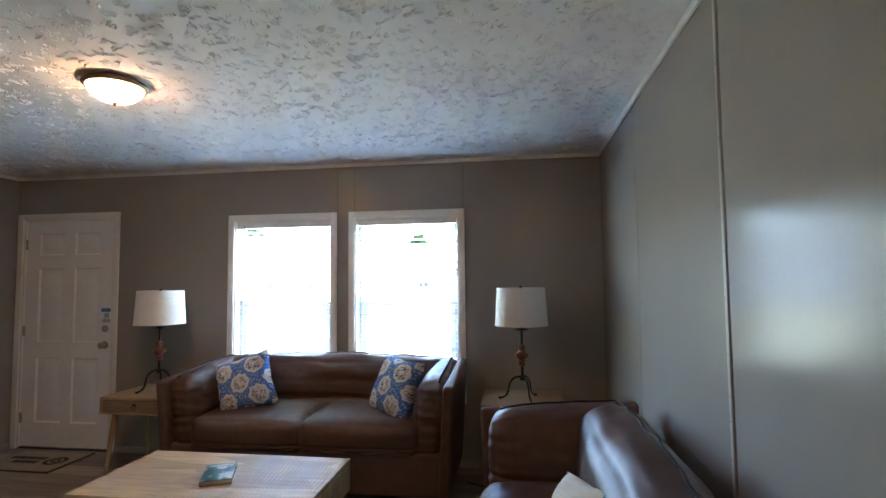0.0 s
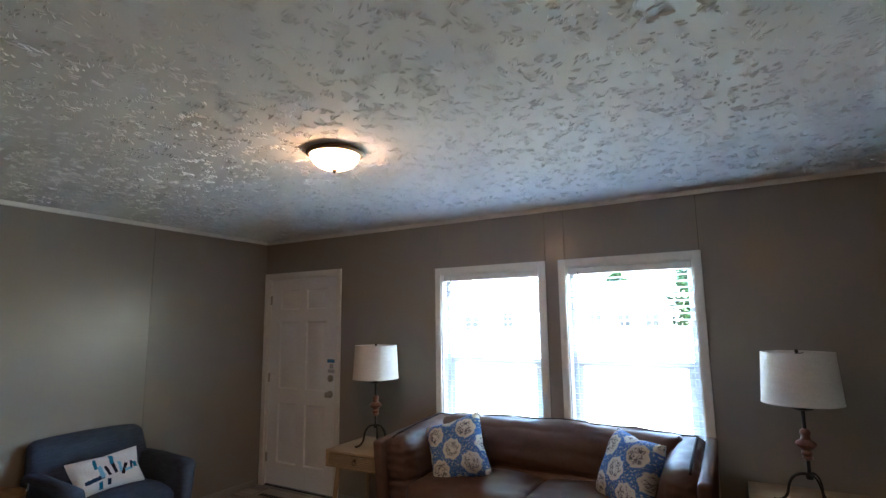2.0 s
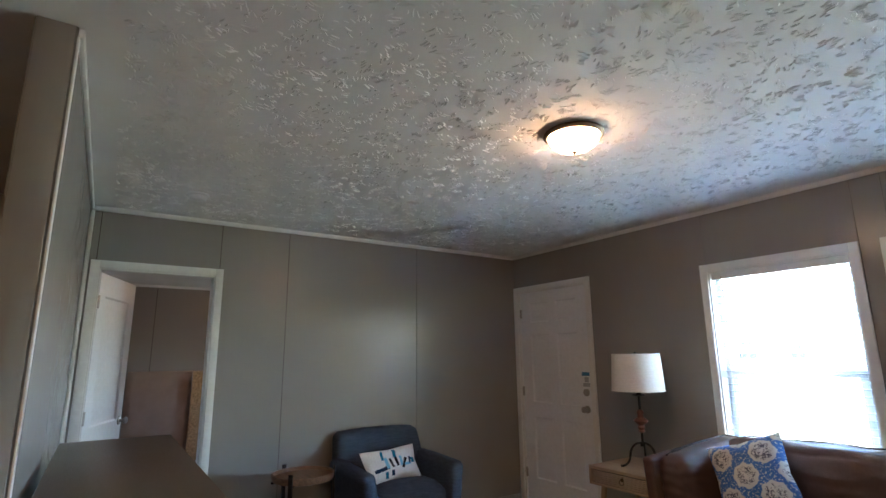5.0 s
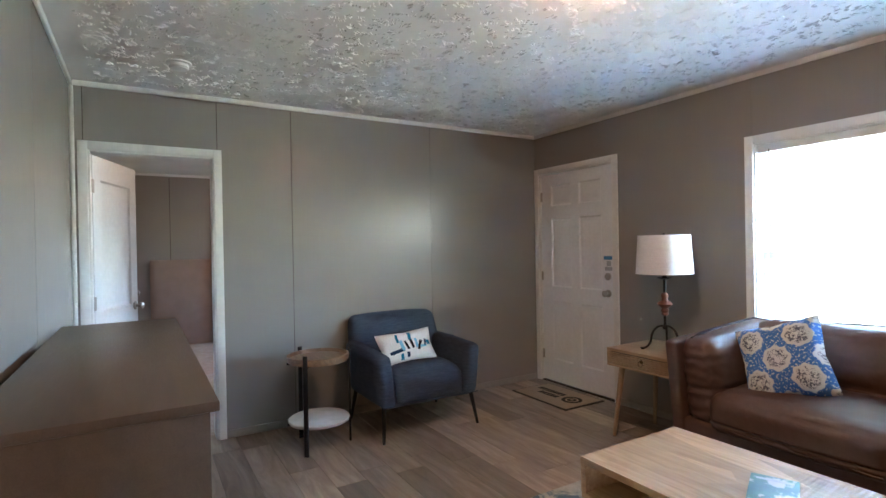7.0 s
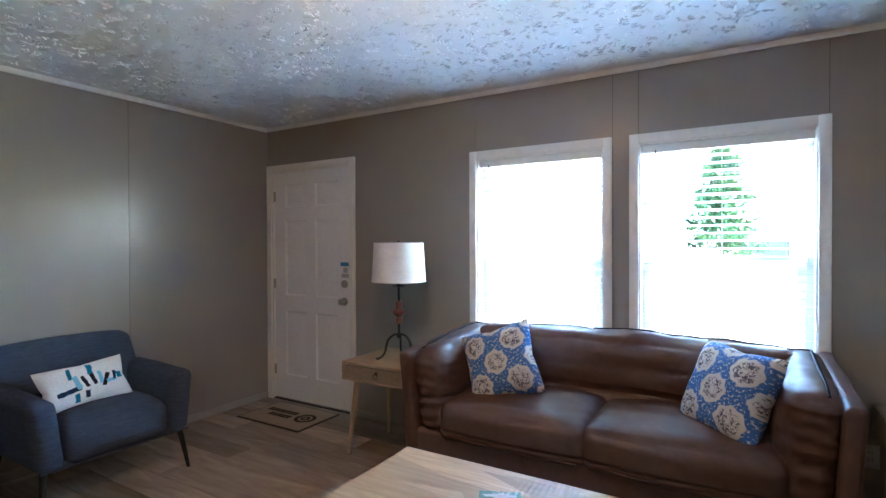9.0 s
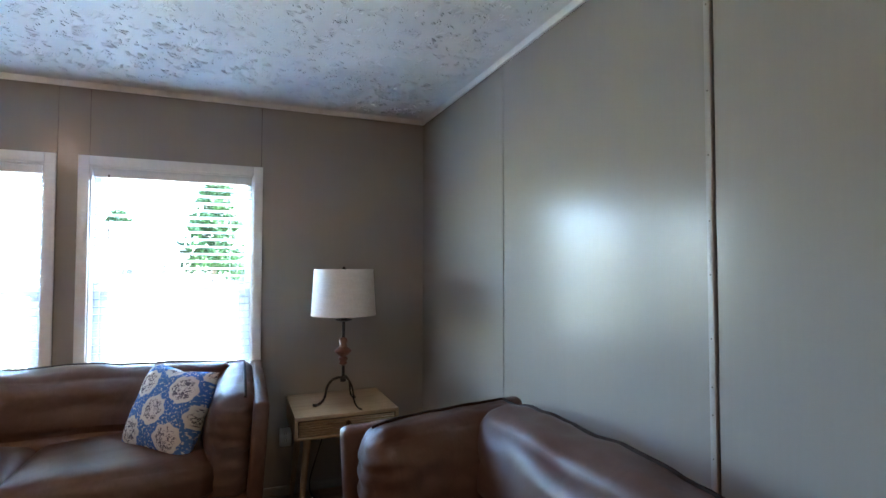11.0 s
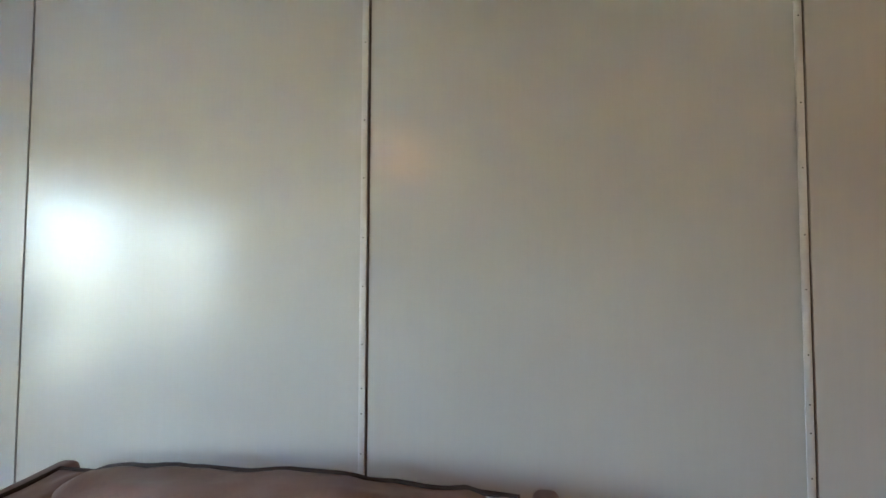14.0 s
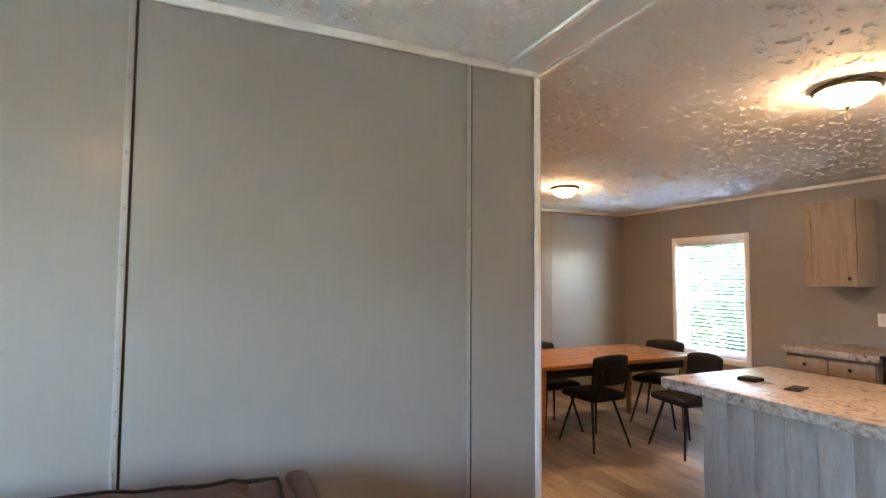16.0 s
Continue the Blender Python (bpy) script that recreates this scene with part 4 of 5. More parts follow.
def armchair(m):
    """Small tub chair, origin on the floor under its middle, facing -y."""
    ob = thing("armchair", "blue-grey woven armchair with dark metal legs", "armchair", m)
    D = M["denim"]
    b = cushion(0.50, 0.50, 0.23, 0.05, 14, (0, 0.012, 0.03), 0.004, 1.0)
    for v in b.verts:
        if v.co.y < -0.1:
            v.co.z -= 0.02 * ((v.co.y + 0.1) / 0.2) ** 2 * 4 * (1 if v.co.z > 0 else 0)
    bmesh.ops.translate(b, vec=(0, -0.075, 0.35), verts=b.verts)
    part("seat", b, D, ob)
    for s in (-1, 1):
        a = cushion(0.115, 0.62, 0.37, 0.045, 14, (0.012, 0.01, 0.006), 0.003, 2.0 + s)
        for v in a.verts:
            v.co.x += s * 0.022 * (v.co.z / 0.2)
            v.co.z += 0.03 * (v.co.y + 0.3) * (1 if v.co.z > 0 else 0) - (0.05 if v.co.z < 0 and v.co.y > 0.1 else 0) * 0
        bmesh.ops.translate(a, vec=(s * 0.325, -0.01, 0.415), verts=a.verts)
        part("arm", a, D, ob)
    bk = cushion(0.74, 0.13, 0.54, 0.055, 16, (0, 0.02, 0.012), 0.003, 4.0)
    for v in bk.verts:
        v.co.y += 0.17 * (v.co.z + 0.27) / 0.54
        v.co.x *= 1 - 0.07 * max(0, v.co.z / 0.27)
        v.co.y += 0.02 * (v.co.x / 0.37) ** 2 * -1
    bmesh.ops.translate(bk, vec=(0, 0.20, 0.53), verts=bk.verts)
    part("backrest", bk, D, ob)
    part("apron", box(-0.33, 0.33, -0.30, 0.27, 0.225, 0.27, 0.02, 3), D, ob)
    part("seam", tube([(-0.36, -0.318, 0.245), (0.36, -0.318, 0.245)], 0.004, 6), D, ob)
    for sx in (-1, 1):
        for sy in (-1, 1):
            part("leg", tube([(sx * 0.33, -0.01 + sy * 0.26, 0.24), (sx * 0.355, -0.01 + sy * 0.31, 0.0)], [0.016, 0.009], 10), M["iron"], ob)
    return ob


armchair(pose(-4.135, 2.355, 0, 0, 0, 90) @ Matrix.Diagonal((1.09, 1.02, 1.01, 1)))
lum = tagged(part("lumbar_cushion", pillow(0.47, 0.25, 0.12), M["lumbar"]), "cream lumbar cushion with blue brushed script, on the armchair", "cushion")
lum.matrix_world = pose(-4.09, 2.29, 0.59, -27, -3, 92)

# ---- living room: tables ----


def side_table(m):
    ob = thing("side_table", "round side table with wood tray top and marble shelf", "side table", m)
    r = 0.205
    part("tray", lathe([(0, 0.585), (r - 0.006, 0.583), (r, 0.592), (r + 0.003, 0.628), (r - 0.009, 0.630), (r - 0.014, 0.606), (0, 0.604)], 48), M["walnut"], ob, "dark grained wooden tray")
    part("shelf", lathe([(0, 0.175), (r - 0.004, 0.175), (r, 0.181), (r, 0.191), (r - 0.004, 0.196), (0, 0.196)], 48), M["marble"], ob, "white veined marble shelf")
    for a in (80, 200, 320):
        c, s = math.cos(radians(a)), math.sin(radians(a))
        b = box(-0.015, 0.015, -0.006, 0.006, 0, 0.655, 0.003)
        bmesh.ops.transform(b, matrix=pose(c * (r + 0.006), s * (r + 0.006), 0, 0, 0, a + 90), verts=b.verts)
        part("leg", b, M["iron"], ob)
    for z in (0.160, 0.570):
        for a in (80, 140):
            b = box(-r - 0.004, r + 0.004, -0.008, 0.008, z, z + 0.014, 0.003)
            bmesh.ops.transform(b, matrix=pose(0, 0, 0 if a == 80 else -0.0002, 0, 0, a), verts=b.verts)
            part("brace", b, M["iron"], ob)
    return ob


side_table(pose(-4.06, 1.60, 0))


def end_table(m, label):
    """Drawer table, origin under its front-left corner; front towards -y."""
    ob = thing("end_table", label, "end table", m, "end tables")
    w, d, z0, z1 = 0.565, 0.50, 0.500, 0.624
    part("top", box(0, w, 0, d, z1 - 0.022, z1, 0.003), M["oak"], ob)
    part("bottom", box(0, w, 0, d, z0, z0 + 0.015, 0.003), M["oak"], ob)
    for x in (0.0, w - 0.018):
        part("side", box(x, x + 0.018, 0.001, d - 0.001, z0 + 0.015, z1 - 0.022, 0.002), M["oak"], ob)
    part("back", box(0.018, w - 0.018, d - 0.014, d - 0.002, z0 + 0.015, z1 - 0.022), M["oak"], ob)
    # dark drawer body paints in the shade of the grooves between the ribs
    dr = part("drawer", box(0.022, w - 0.022, 0.021, 0.34, z0 + 0.018, z1 - 0.026, 0.002), M["core"], ob)
    n = 6
    hgt = (z1 - 0.028 - z0 - 0.02) / n
    for i in range(n):
        z = z0 + 0.02 + hgt * i
        part("rib", box(0.024, w - 0.024, 0.002, 0.022, z + 0.0025, z + hgt - 0.0025, 0.0028, 2), M["oak"], dr)
    part("ring_plate", lathe([(0, 0), (0.013, 0), (0.011, 0.005), (0, 0.007)], 16, m=pose(w / 2, 0.004, (z0 + z1) / 2 + 0.008, 90)), M["bronze"], dr)
    ring = [(w / 2 + 0.017 * math.cos(a), -0.006, (z0 + z1) / 2 - 0.007 + 0.017 * math.sin(a)) for a in [i * math.pi / 10 for i in range(21)]]
    part("ring_pull", tube(ring, 0.0025, 6), M["bronze"], dr, "bronze ring pull")
    for x, sx in ((0.075, -1), (w - 0.075, 1)):
        for y, sy in ((0.07, -1), (d - 0.07, 1)):
            part("leg", tube([(x, y, z0), (x + sx * 0.045, y + sy * 0.04, 0.006)], [0.021, 0.0125], 14), M["oak_y"], ob)
            part("leg_cap", lathe([(0, 0), (0.012, 0), (0.0125, 0.006), (0, 0.006)], 12, m=pose(x + sx * 0.045, y + sy * 0.04, 0)), M["iron"], ob)
    return ob


end_table(pose(-3.10, 3.365, 0), "pale wood end table with ribbed drawer beside the front door")
end_table(pose(-0.295, 3.43, 0), "pale wood end table with ribbed drawer in the corner")


def table_lamp(m, label):
    ob = thing("table_lamp", label, "table lamp", m, "table lamps")
    prof = [(0.184, 0.515), (0.168, 0.775), (0.165, 0.775), (0.181, 0.515), (0.184, 0.515)]
    sh = part("shade", lathe(prof, 56), M["shade"], ob, "white linen drum shade, unlit")
    for z, r in ((0.515, 0.1825), (0.773, 0.1665)):
        part("shade_ring", lathe([(r - 0.003, z - 0.002), (r + 0.003, z - 0.002), (r + 0.003, z + 0.003), (r - 0.003, z + 0.003), (r - 0.003, z - 0.002)], 56), M["shade"], sh)
    part("spider", tube([(-0.166, 0, 0.765), (0.166, 0, 0.765)], 0.003, 6), M["iron"], sh)
    part("stem", tube([(0, 0, 0.135), (0, 0, 0.77)], 0.009, 12), M["iron"], ob)
    part("drip_pan", lathe([(0.009, 0.478), (0.02, 0.474), (0.048, 0.484), (0.046, 0.488), (0.018, 0.482), (0.016, 0.50), (0.009, 0.505)], 28), M["iron"], ob)
    part("turned_body", lathe([(0.010, 0.225), (0.018, 0.228), (0.025, 0.236), (0.020, 0.246), (0.028, 0.262), (0.020, 0.276), (0.044, 0.296), (0.050, 0.306), (0.044, 0.316), (0.024, 0.330), (0.020, 0.345), (0.026, 0.362), (0.022, 0.376), (0.010, 0.385)], 28), M["turned"], ob, "red-brown turned wooden body")
    part("knot", lathe([(0, 0.13), (0.016, 0.133), (0.018, 0.15), (0.011, 0.165), (0, 0.168)], 16), M["iron"], ob)
    for k in range(3):
        a = radians(100 + 120 * k)
        c, s = math.cos(a), math.sin(a)
        p = [(0, 0.155), (0.05, 0.165), (0.085, 0.135), (0.095, 0.085)], [(0.095, 0.085), (0.10, 0.045), (0.11, 0.015), (0.155, 0.006)]
        pts = [(r * c, r * s, z) for q in p for r, z in bezier(*q, 10)]
        part("leg", tube(pts, 0.0085, 8, flat=0.55), M["iron"], ob)
        part("foot", tube([(0.15 * c, 0.15 * s, 0.006), (0.168 * c, 0.168 * s, 0.006)], [0.010, 0.013], 8, flat=0.4), M["iron"], ob)
    part("finial", lathe([(0.004, 0.77), (0.009, 0.776), (0.010, 0.784), (0.004, 0.79), (0, 0.791)], 14), M["iron"], ob)
    return ob


table_lamp(pose(-2.832, 3.64, 0.624, 0, 0, 20), "table lamp with white drum shade and iron tripod, by the door")
table_lamp(pose(-0.012, 3.60, 0.624, 0, 0, 75), "table lamp with white drum shade and iron tripod, in the corner")


def coffee_table(m):
    """Origin under the front-left corner."""
    ob = thing("coffee_table", "pale wood coffee table with open shelf and carved top", "coffee table", m)
    w, d, z0, z1 = 1.135, 0.595, 0.345, 0.506
    # top: smooth boards, carved with shallow wavy ridges towards one end
    b = bmesh.new()
    nx, ny = 220, 26
    g = []
    for j in range(ny + 1):
        row = []
        for i in range(nx + 1):
            x, y = w * i / nx, d * j / ny
            edge = min(y, d - y, w - x) / 0.012
            line = 0.43 + 0.10 * (y / d) + 0.05 * noise.noise(Vector((0, y * 9, 0)))
            k = max(0, min(1, (x - line) / 0.06)) * max(0, min(1, edge))
            ph = x * 2 * math.pi / 0.021 + 1.3 * noise.noise(Vector((x * 6, y * 7, 0))) + 9 * noise.noise(Vector((y * 2.5, 4, x * 1.2)))
            z = z1 - k * 0.0052 * (0.5 + 0.5 * math.sin(ph)) * (0.6 + 0.6 * noise.noise(Vector((x * 11, y * 5, 2))))
            row.append(b.verts.new((x, y, z)))
        g.append(row)
    for j in range(ny):
        for i in range(nx):
            b.faces.new((g[j][i], g[j][i + 1], g[j + 1][i + 1], g[j + 1][i]))
    low = [b.verts.new((x, y, z1 - 0.026)) for x, y in ((0, 0), (w, 0), (w, d), (0, d))]
    b.faces.new(low[::-1])
    b.faces.new([low[0], low[1]] + g[0][::-1])
    b.faces.new([low[2], low[3]] + g[ny])
    b.faces.new([low[3], low[0]] + [r[0] for r in g])
    b.faces.new([low[1], low[2]] + [r[nx] for r in g][::-1])
    part("top", b, M["mango"], ob)
    part("bottom", box(0.001, w - 0.001, 0.001, d - 0.001, z0, z0 + 0.024, 0.003), M["mango"], ob)
    for x in (0.0, w - 0.026):
        part("end_panel", box(x + 0.0005, x + 0.0255, 0.0005, d - 0.0005, z0 + 0.024, z1 - 0.026, 0.002), M["mango"], ob)
    part("divider", box(w / 2 - 0.012, w / 2 + 0.012, 0.02, d - 0.02, z0 + 0.024, z1 - 0.026), M["mango"], ob)
    part("back_board", box(0.026, w - 0.026, d - 0.03, d - 0.012, z0 + 0.024, z1 - 0.026), M["mango"], ob)
    for x, sx in ((0.12, -1), (w - 0.12, 1)):
        for y, sy in ((0.10, -1), (d - 0.10, 1)):
            part("leg", tube([(x, y, z0), (x + sx * 0.05, y + sy * 0.035, 0.0)], [0.023, 0.014], 14), M["oak_y"], ob)
    return ob


coffee_table(pose(-2.067, 2.042, 0.008))
bk = thing("book", "small blue-green paperback lying on the coffee table", "book", pose(-1.492, 2.325, 0.514, 0, 0, 24))
part("pages", box(-0.068, 0.067, -0.112, 0.112, 0.002, 0.020), M["cream"], bk)
k = Mat("book_cover_print", (0.06, 0.16, 0.17), 0.35)
vv = k.coords()
k.color(k.mix(k.ramp(k.noise(k.coords((1, 0.7, 1)), 22, 3), [(0.52, (0, 0, 0)), (0.6, (1, 1, 1))]), k.ramp(k.noise(vv, 9, 3), [(0.35, (0.03, 0.10, 0.13)), (0.65, (0.07, 0.22, 0.17))]), (0.45, 0.47, 0.48)))
M["cover"] = k.m
for z in (0.0, 0.020):
    part("cover", box(-0.07, 0.07, -0.115, 0.115, z, z + 0.002), M["cover"], bk)
part("spine", box(-0.0715, -0.0695, -0.115, 0.115, 0.0, 0.022), M["cover"], bk)
part("title_bar", box(-0.055, 0.055, 0.075, 0.090, 0.0221, 0.0226), M["sticker_grey"], bk, "pale unreadable title line")

k = Mat("faded_rug", (0.5, 0.5, 0.5), 0.95, spec=0.1)
v = k.world()
k.color(k.mix(k.ramp(k.noise(v, 5, 6, 0.7, 1.2), [(0.47, (0, 0, 0)), (0.56, (1, 1, 1))]), k.ramp(k.noise(v, 30, 4), [(0.3, (0.40, 0.39, 0.36)), (0.7, (0.56, 0.55, 0.52))]), (0.13, 0.18, 0.24)))
k.bump(k.noise(v, 300, 2), 0.4, 0.003)
M["rug"] = k.m
tagged(part("rug", box(-2.70, -0.35, 1.30, 2.97, 0.004, 0.0125, 0.003), M["rug"]), "pale grey rug with faded blue pattern under the coffee table", "rug")

mat_ob = thing("doormat", "tan doormat with dark border and black print", "doormat", pose(-3.985, 3.715, 0.004))
part("border", box(-0.345, 0.345, -0.228, 0.228, 0, 0.006, 0.002), M["mat_edge"], mat_ob)
part("carpet_face", box(-0.325, 0.325, -0.208, 0.208, 0.004, 0.011, 0.002), M["mat"], mat_ob)
for x0, x1, y0, y1 in ((-0.265, 0.065, 0.012, 0.072), (-0.17, 0.065, -0.072, -0.012)):
    n = 7 if x0 < -0.2 else 5
    for i in range(n):
        a = x0 + (x1 - x0) * i / n
        part("print_bar", box(a, a + (x1 - x0) / n * 0.82, y0, y1, 0.0108, 0.0118), M["ink"], mat_ob, "black printed mark")
ring = lathe([(0.088, 0.0108), (0.088, 0.0119), (0.058, 0.0119), (0.058, 0.0108), (0.088, 0.0108)], 32, m=pose(0.185, 0, 0))
part("print_ring", ring, M["ink"], mat_ob, "black printed ring")
part("print_ring", lathe([(0.040, 0.0108), (0.040, 0.0119), (0.016, 0.0119), (0.016, 0.0108), (0.040, 0.0108)], 24, m=pose(0.185, 0, 0)), M["ink"], mat_ob, "black printed ring")

# ---- living room: chest of drawers, sundries ----


def dresser(m):
    """Origin under its back-left corner as seen from the front (front towards +y)."""
    ob = thing("dresser", "long brown wooden dresser with black pulls", "dresser", m)
    w, d, h = 1.72, 0.475, 1.0
    C = M["chest"]
    part("top", box(-0.008, w + 0.008, -0.002, d + 0.008, h - 0.024, h, 0.003), C, ob)
    for x in (0.0, w - 0.022):
        part("side", box(x, x + 0.022, 0.0, d - 0.012, 0.06, h - 0.0245, 0.002), C, ob)
    part("back", box(0.022, w - 0.022, 0.002, 0.012, 0.08, h - 0.0245), C, ob)
    part("plinth", box(0.03, w - 0.03, 0.02, d - 0.04, 0.0, 0.075, 0.003), C, ob)
    part("carcass", box(0.022, w - 0.022, 0.012, d - 0.035, 0.075, h - 0.026), M["core"], ob)
    for i in range(2):
        for j in range(4):
            x0, x1 = 0.026 + i * (w - 0.05) / 2, 0.022 + (i + 1) * (w - 0.05) / 2
            z0, z1 = 0.085 + j * 0.222, 0.085 + (j + 1) * 0.222 - 0.004
            f = part("drawer", box(x0, x1, d - 0.034, d - 0.012, z0, z1, 0.003), C, ob)
            xm = (x0 + x1) / 2
            part("pull", box(xm - 0.06, xm + 0.06, d - 0.012, d + 0.022, z1 - 0.006, z1 - 0.002, 0.001), M["iron"], f, "black edge pull")
            part("pull_lip", box(xm - 0.06, xm + 0.06, d + 0.018, d + 0.022, z1 - 0.022, z1 - 0.006, 0.001), M["iron"], f)
    return ob


dresser(pose(-3.635, 0.235, 0))
sm = thing("smoke_detector", "white round smoke detector on the ceiling", "smoke detector", pose(-3.91, 0.775, CEIL))
part("base", lathe([(0, -0.001), (0.066, -0.001), (0.068, -0.010), (0.062, -0.014), (0, -0.014)], 36), M["vinyl"], sm)
part("cap", lathe([(0.052, -0.014), (0.054, -0.030), (0.046, -0.040), (0.02, -0.044), (0, -0.044)], 36), M["vinyl"], sm)


def outlet(m, label):
    ob = thing("wall_outlet", label, "outlet", m)
    part("plate", box(-0.036, 0.036, -0.006, 0, -0.058, 0.058, 0.003), M["vinyl"], ob)
    for z in (-0.02, 0.02):
        s = part("socket", box(-0.017, 0.017, -0.008, -0.005, z - 0.014, z + 0.014, 0.002), M["vinyl"], ob)
        for x in (-0.006, 0.006):
            part("slot", box(x - 0.001, x + 0.001, -0.0084, -0.0078, z - 0.004, z + 0.006), M["ink"], s)
    return ob


outlet(pose(-0.292, YN - BOARD, 0.355), "white duplex outlet low on the wall")
cord = tagged(part("lamp_cord", tube(bezier((-0.02, 3.975, 0.6), (-0.05, 3.985, 0.2), (-0.25, 3.97, 0.02), (-0.10, 3.80, 0.012), 14) + bezier((-0.10, 3.80, 0.012), (0.1, 3.6, 0.012), (-0.3, 3.55, 0.012), (-0.42, 3.7, 0.012), 14)[1:], 0.004, 6), M["iron"]), "black lamp cord trailing on the floor", "cord")
cord2 = tagged(part("cord", tube(bezier((-3.72, 0.215, 0.80), (-3.66, 0.212, 0.90), (-3.78, 0.212, 0.5), (-3.74, 0.216, 0.02), 16), 0.006, 6), M["iron"]), "black cord hanging behind the dresser", "cord")

# ---- bedroom ----
brd = thing("wall_board", "brown paper-faced boards leaning on the bedroom wall", "board", pose(-8.70, 0.67, 0.004, 0, 4.5, 0))
for i in range(4):
    part("sheet", box(-0.10 + 0.014 * i, -0.087 + 0.014 * i, 0.02 * i, 1.22, 0, 1.22 - 0.003 * i, 0.001), M["gypsum"], brd)
osb = tagged(part("strand_board", box(-0.014, 0.0, 1.10, 2.3, 0, 1.215, 0.001), M["osb"]), "strand board leaning in front of the brown boards", "board")
osb.matrix_world = pose(-8.635, 0.36, 0.004, 0, 4.5, 0)

# ---- kitchen and dining ----
isl = thing("kitchen_island", "grey-washed wood island with speckled laminate top", "kitchen island", pose(0, 0, 0))
part("worktop", box(-1.25, 1.03, -2.08, -1.08, 0.862, 0.922, 0.006), M["laminate"], isl, "speckled stone-look laminate worktop")
part("carcass", box(-1.0, 0.775, -2.04, -1.14, 0.0, 0.860), M["greywood"], isl)
x = -1.0
while x < 0.77:
    part("plank", box(x + 0.0015, min(x + 0.148, 0.782), -1.14, -1.124, 0.0, 0.861, 0.002), M["greywood"], isl)
    x += 0.1485
y = -2.04
while y < -1.15:
    part("plank", box(0.775, 0.787, y + 0.0015, min(y + 0.148, -1.126), 0.0, 0.861, 0.002), M["greywood"], isl)
    y += 0.1485

ph = thing("phone", "black phone lying on the island", "phone", pose(0.485, -1.48, 0.922, 0, 0, 14))
part("body", box(-0.037, 0.037, -0.075, 0.075, 0, 0.008, 0.003, 3), M["ink"], ph)
part("screen", box(-0.034, 0.034, -0.071, 0.071, 0.0075, 0.0085, 0.0004), M["darkglass"], ph)
wl = thing("wallet", "black leather wallet with keys on the island", "wallet", pose(0.735, -1.47, 0.922, 0, 0, 6))
part("cover", box(-0.055, 0.055, -0.045, 0.045, 0, 0.018, 0.006, 3), M["black"], wl)
part("flap", box(-0.054, 0.05, -0.044, 0.044, 0.018, 0.022, 0.0015), M["black"], wl)
keys = thing("key_ring", "small bunch of metal keys beside the wallet", "keys", pose(0.655, -1.50, 0.922, 0, 0, 40))
part("ring", tube([(0.014 * math.cos(a), 0.014 * math.sin(a), 0.003) for a in [i * math.pi / 8 for i in range(17)]], 0.0012, 6), M["nickel"], keys)
for a in (10, 60, 120):
    b = box(0.012, 0.05, -0.004, 0.004, 0.001, 0.003, 0.0006)
    lathe([(0, 0.001), (0.011, 0.001), (0.011, 0.003), (0, 0.003)], 14, b, pose(0.022, 0, 0))
    bmesh.ops.transform(b, matrix=pose(0, 0, 0.0006 * a / 30, 0, 0, a), verts=b.verts)
    part("key", b, M["nickel"], keys)


def shaker(w, h, t=0.019, rail=0.062):
    """A framed cabinet door, centred, face towards +y."""
    b = sheet_solid([-w / 2, -w / 2 + rail, w / 2 - rail, w / 2], [0, rail, h - rail, h], outside([(-w / 2 + rail, w / 2 - rail, rail, h - rail)]), t, lambda u, v, k: (u, k, v))
    bmesh.ops.bevel(b, geom=[e for e in b.edges if e.is_manifold and e.calc_face_angle(0) > 1], offset=0.0025, segments=2, affect="EDGES")
    return box(-w / 2 + rail - 0.004, w / 2 - rail + 0.004, 0.002, t - 0.008, rail - 0.004, h - rail + 0.004, bm=b)


def knob_small(parent, x, y, z):
    part("knob", lathe([(0, 0), (0.006, 0), (0.005, 0.012), (0.014, 0.018), (0.015, 0.024), (0.008, 0.028), (0, 0.028)], 16, m=pose(x, y, z, -90)), M["iron"], parent, "round black knob")


cb = thing("wall_cabinet", "weathered oak wall cabinet with one framed door", "cabinet", pose(1.25, YS + BOARD, 1.455))
part("carcass", box(0, 0.43, 0, 0.305, 0, 0.775, 0.002), M["birch"], cb)
dr = part("door", joined(None, shaker(0.424, 0.765), pose(0.215, 0.308, 0.005)), M["cabwood"], cb)
knob_small(dr, 0.05, 0.327, 0.07)
bc = thing("base_cabinet", "weathered oak base cabinet under the counter", "cabinet", pose(1.02, YS + BOARD, 0))
part("carcass", box(0, 0.70, 0, 0.56, 0.10, 0.862, 0.002), M["cabwood"], bc)
part("toe_kick", box(0, 0.70, 0, 0.50, 0, 0.10), M["core"], bc)
for i in range(2):
    d = part("door", joined(None, shaker(0.34, 0.58), pose(0.175 + 0.35 * i, 0.562, 0.115)), M["cabwood"], bc)
    knob_small(d, 0.31 if i == 0 else 0.39, 0.581, 0.63)
    d = part("drawer", box(0.008 + 0.35 * i, 0.342 + 0.35 * i, 0.562, 0.581, 0.705, 0.845, 0.003), M["cabwood"], bc)
    knob_small(d, 0.175 + 0.35 * i, 0.581, 0.775)
ct = thing("counter_top", "speckled laminate counter along the wall", "counter", pose(0.98, YS + BOARD, 0.863))
part("slab", box(0, 0.755, 0.0, 0.625, 0, 0.058, 0.006), M["laminate"], ct)
st = thing("stove", "black cooktop range beside the counter", "stove", pose(0.215, YS + BOARD, 0))
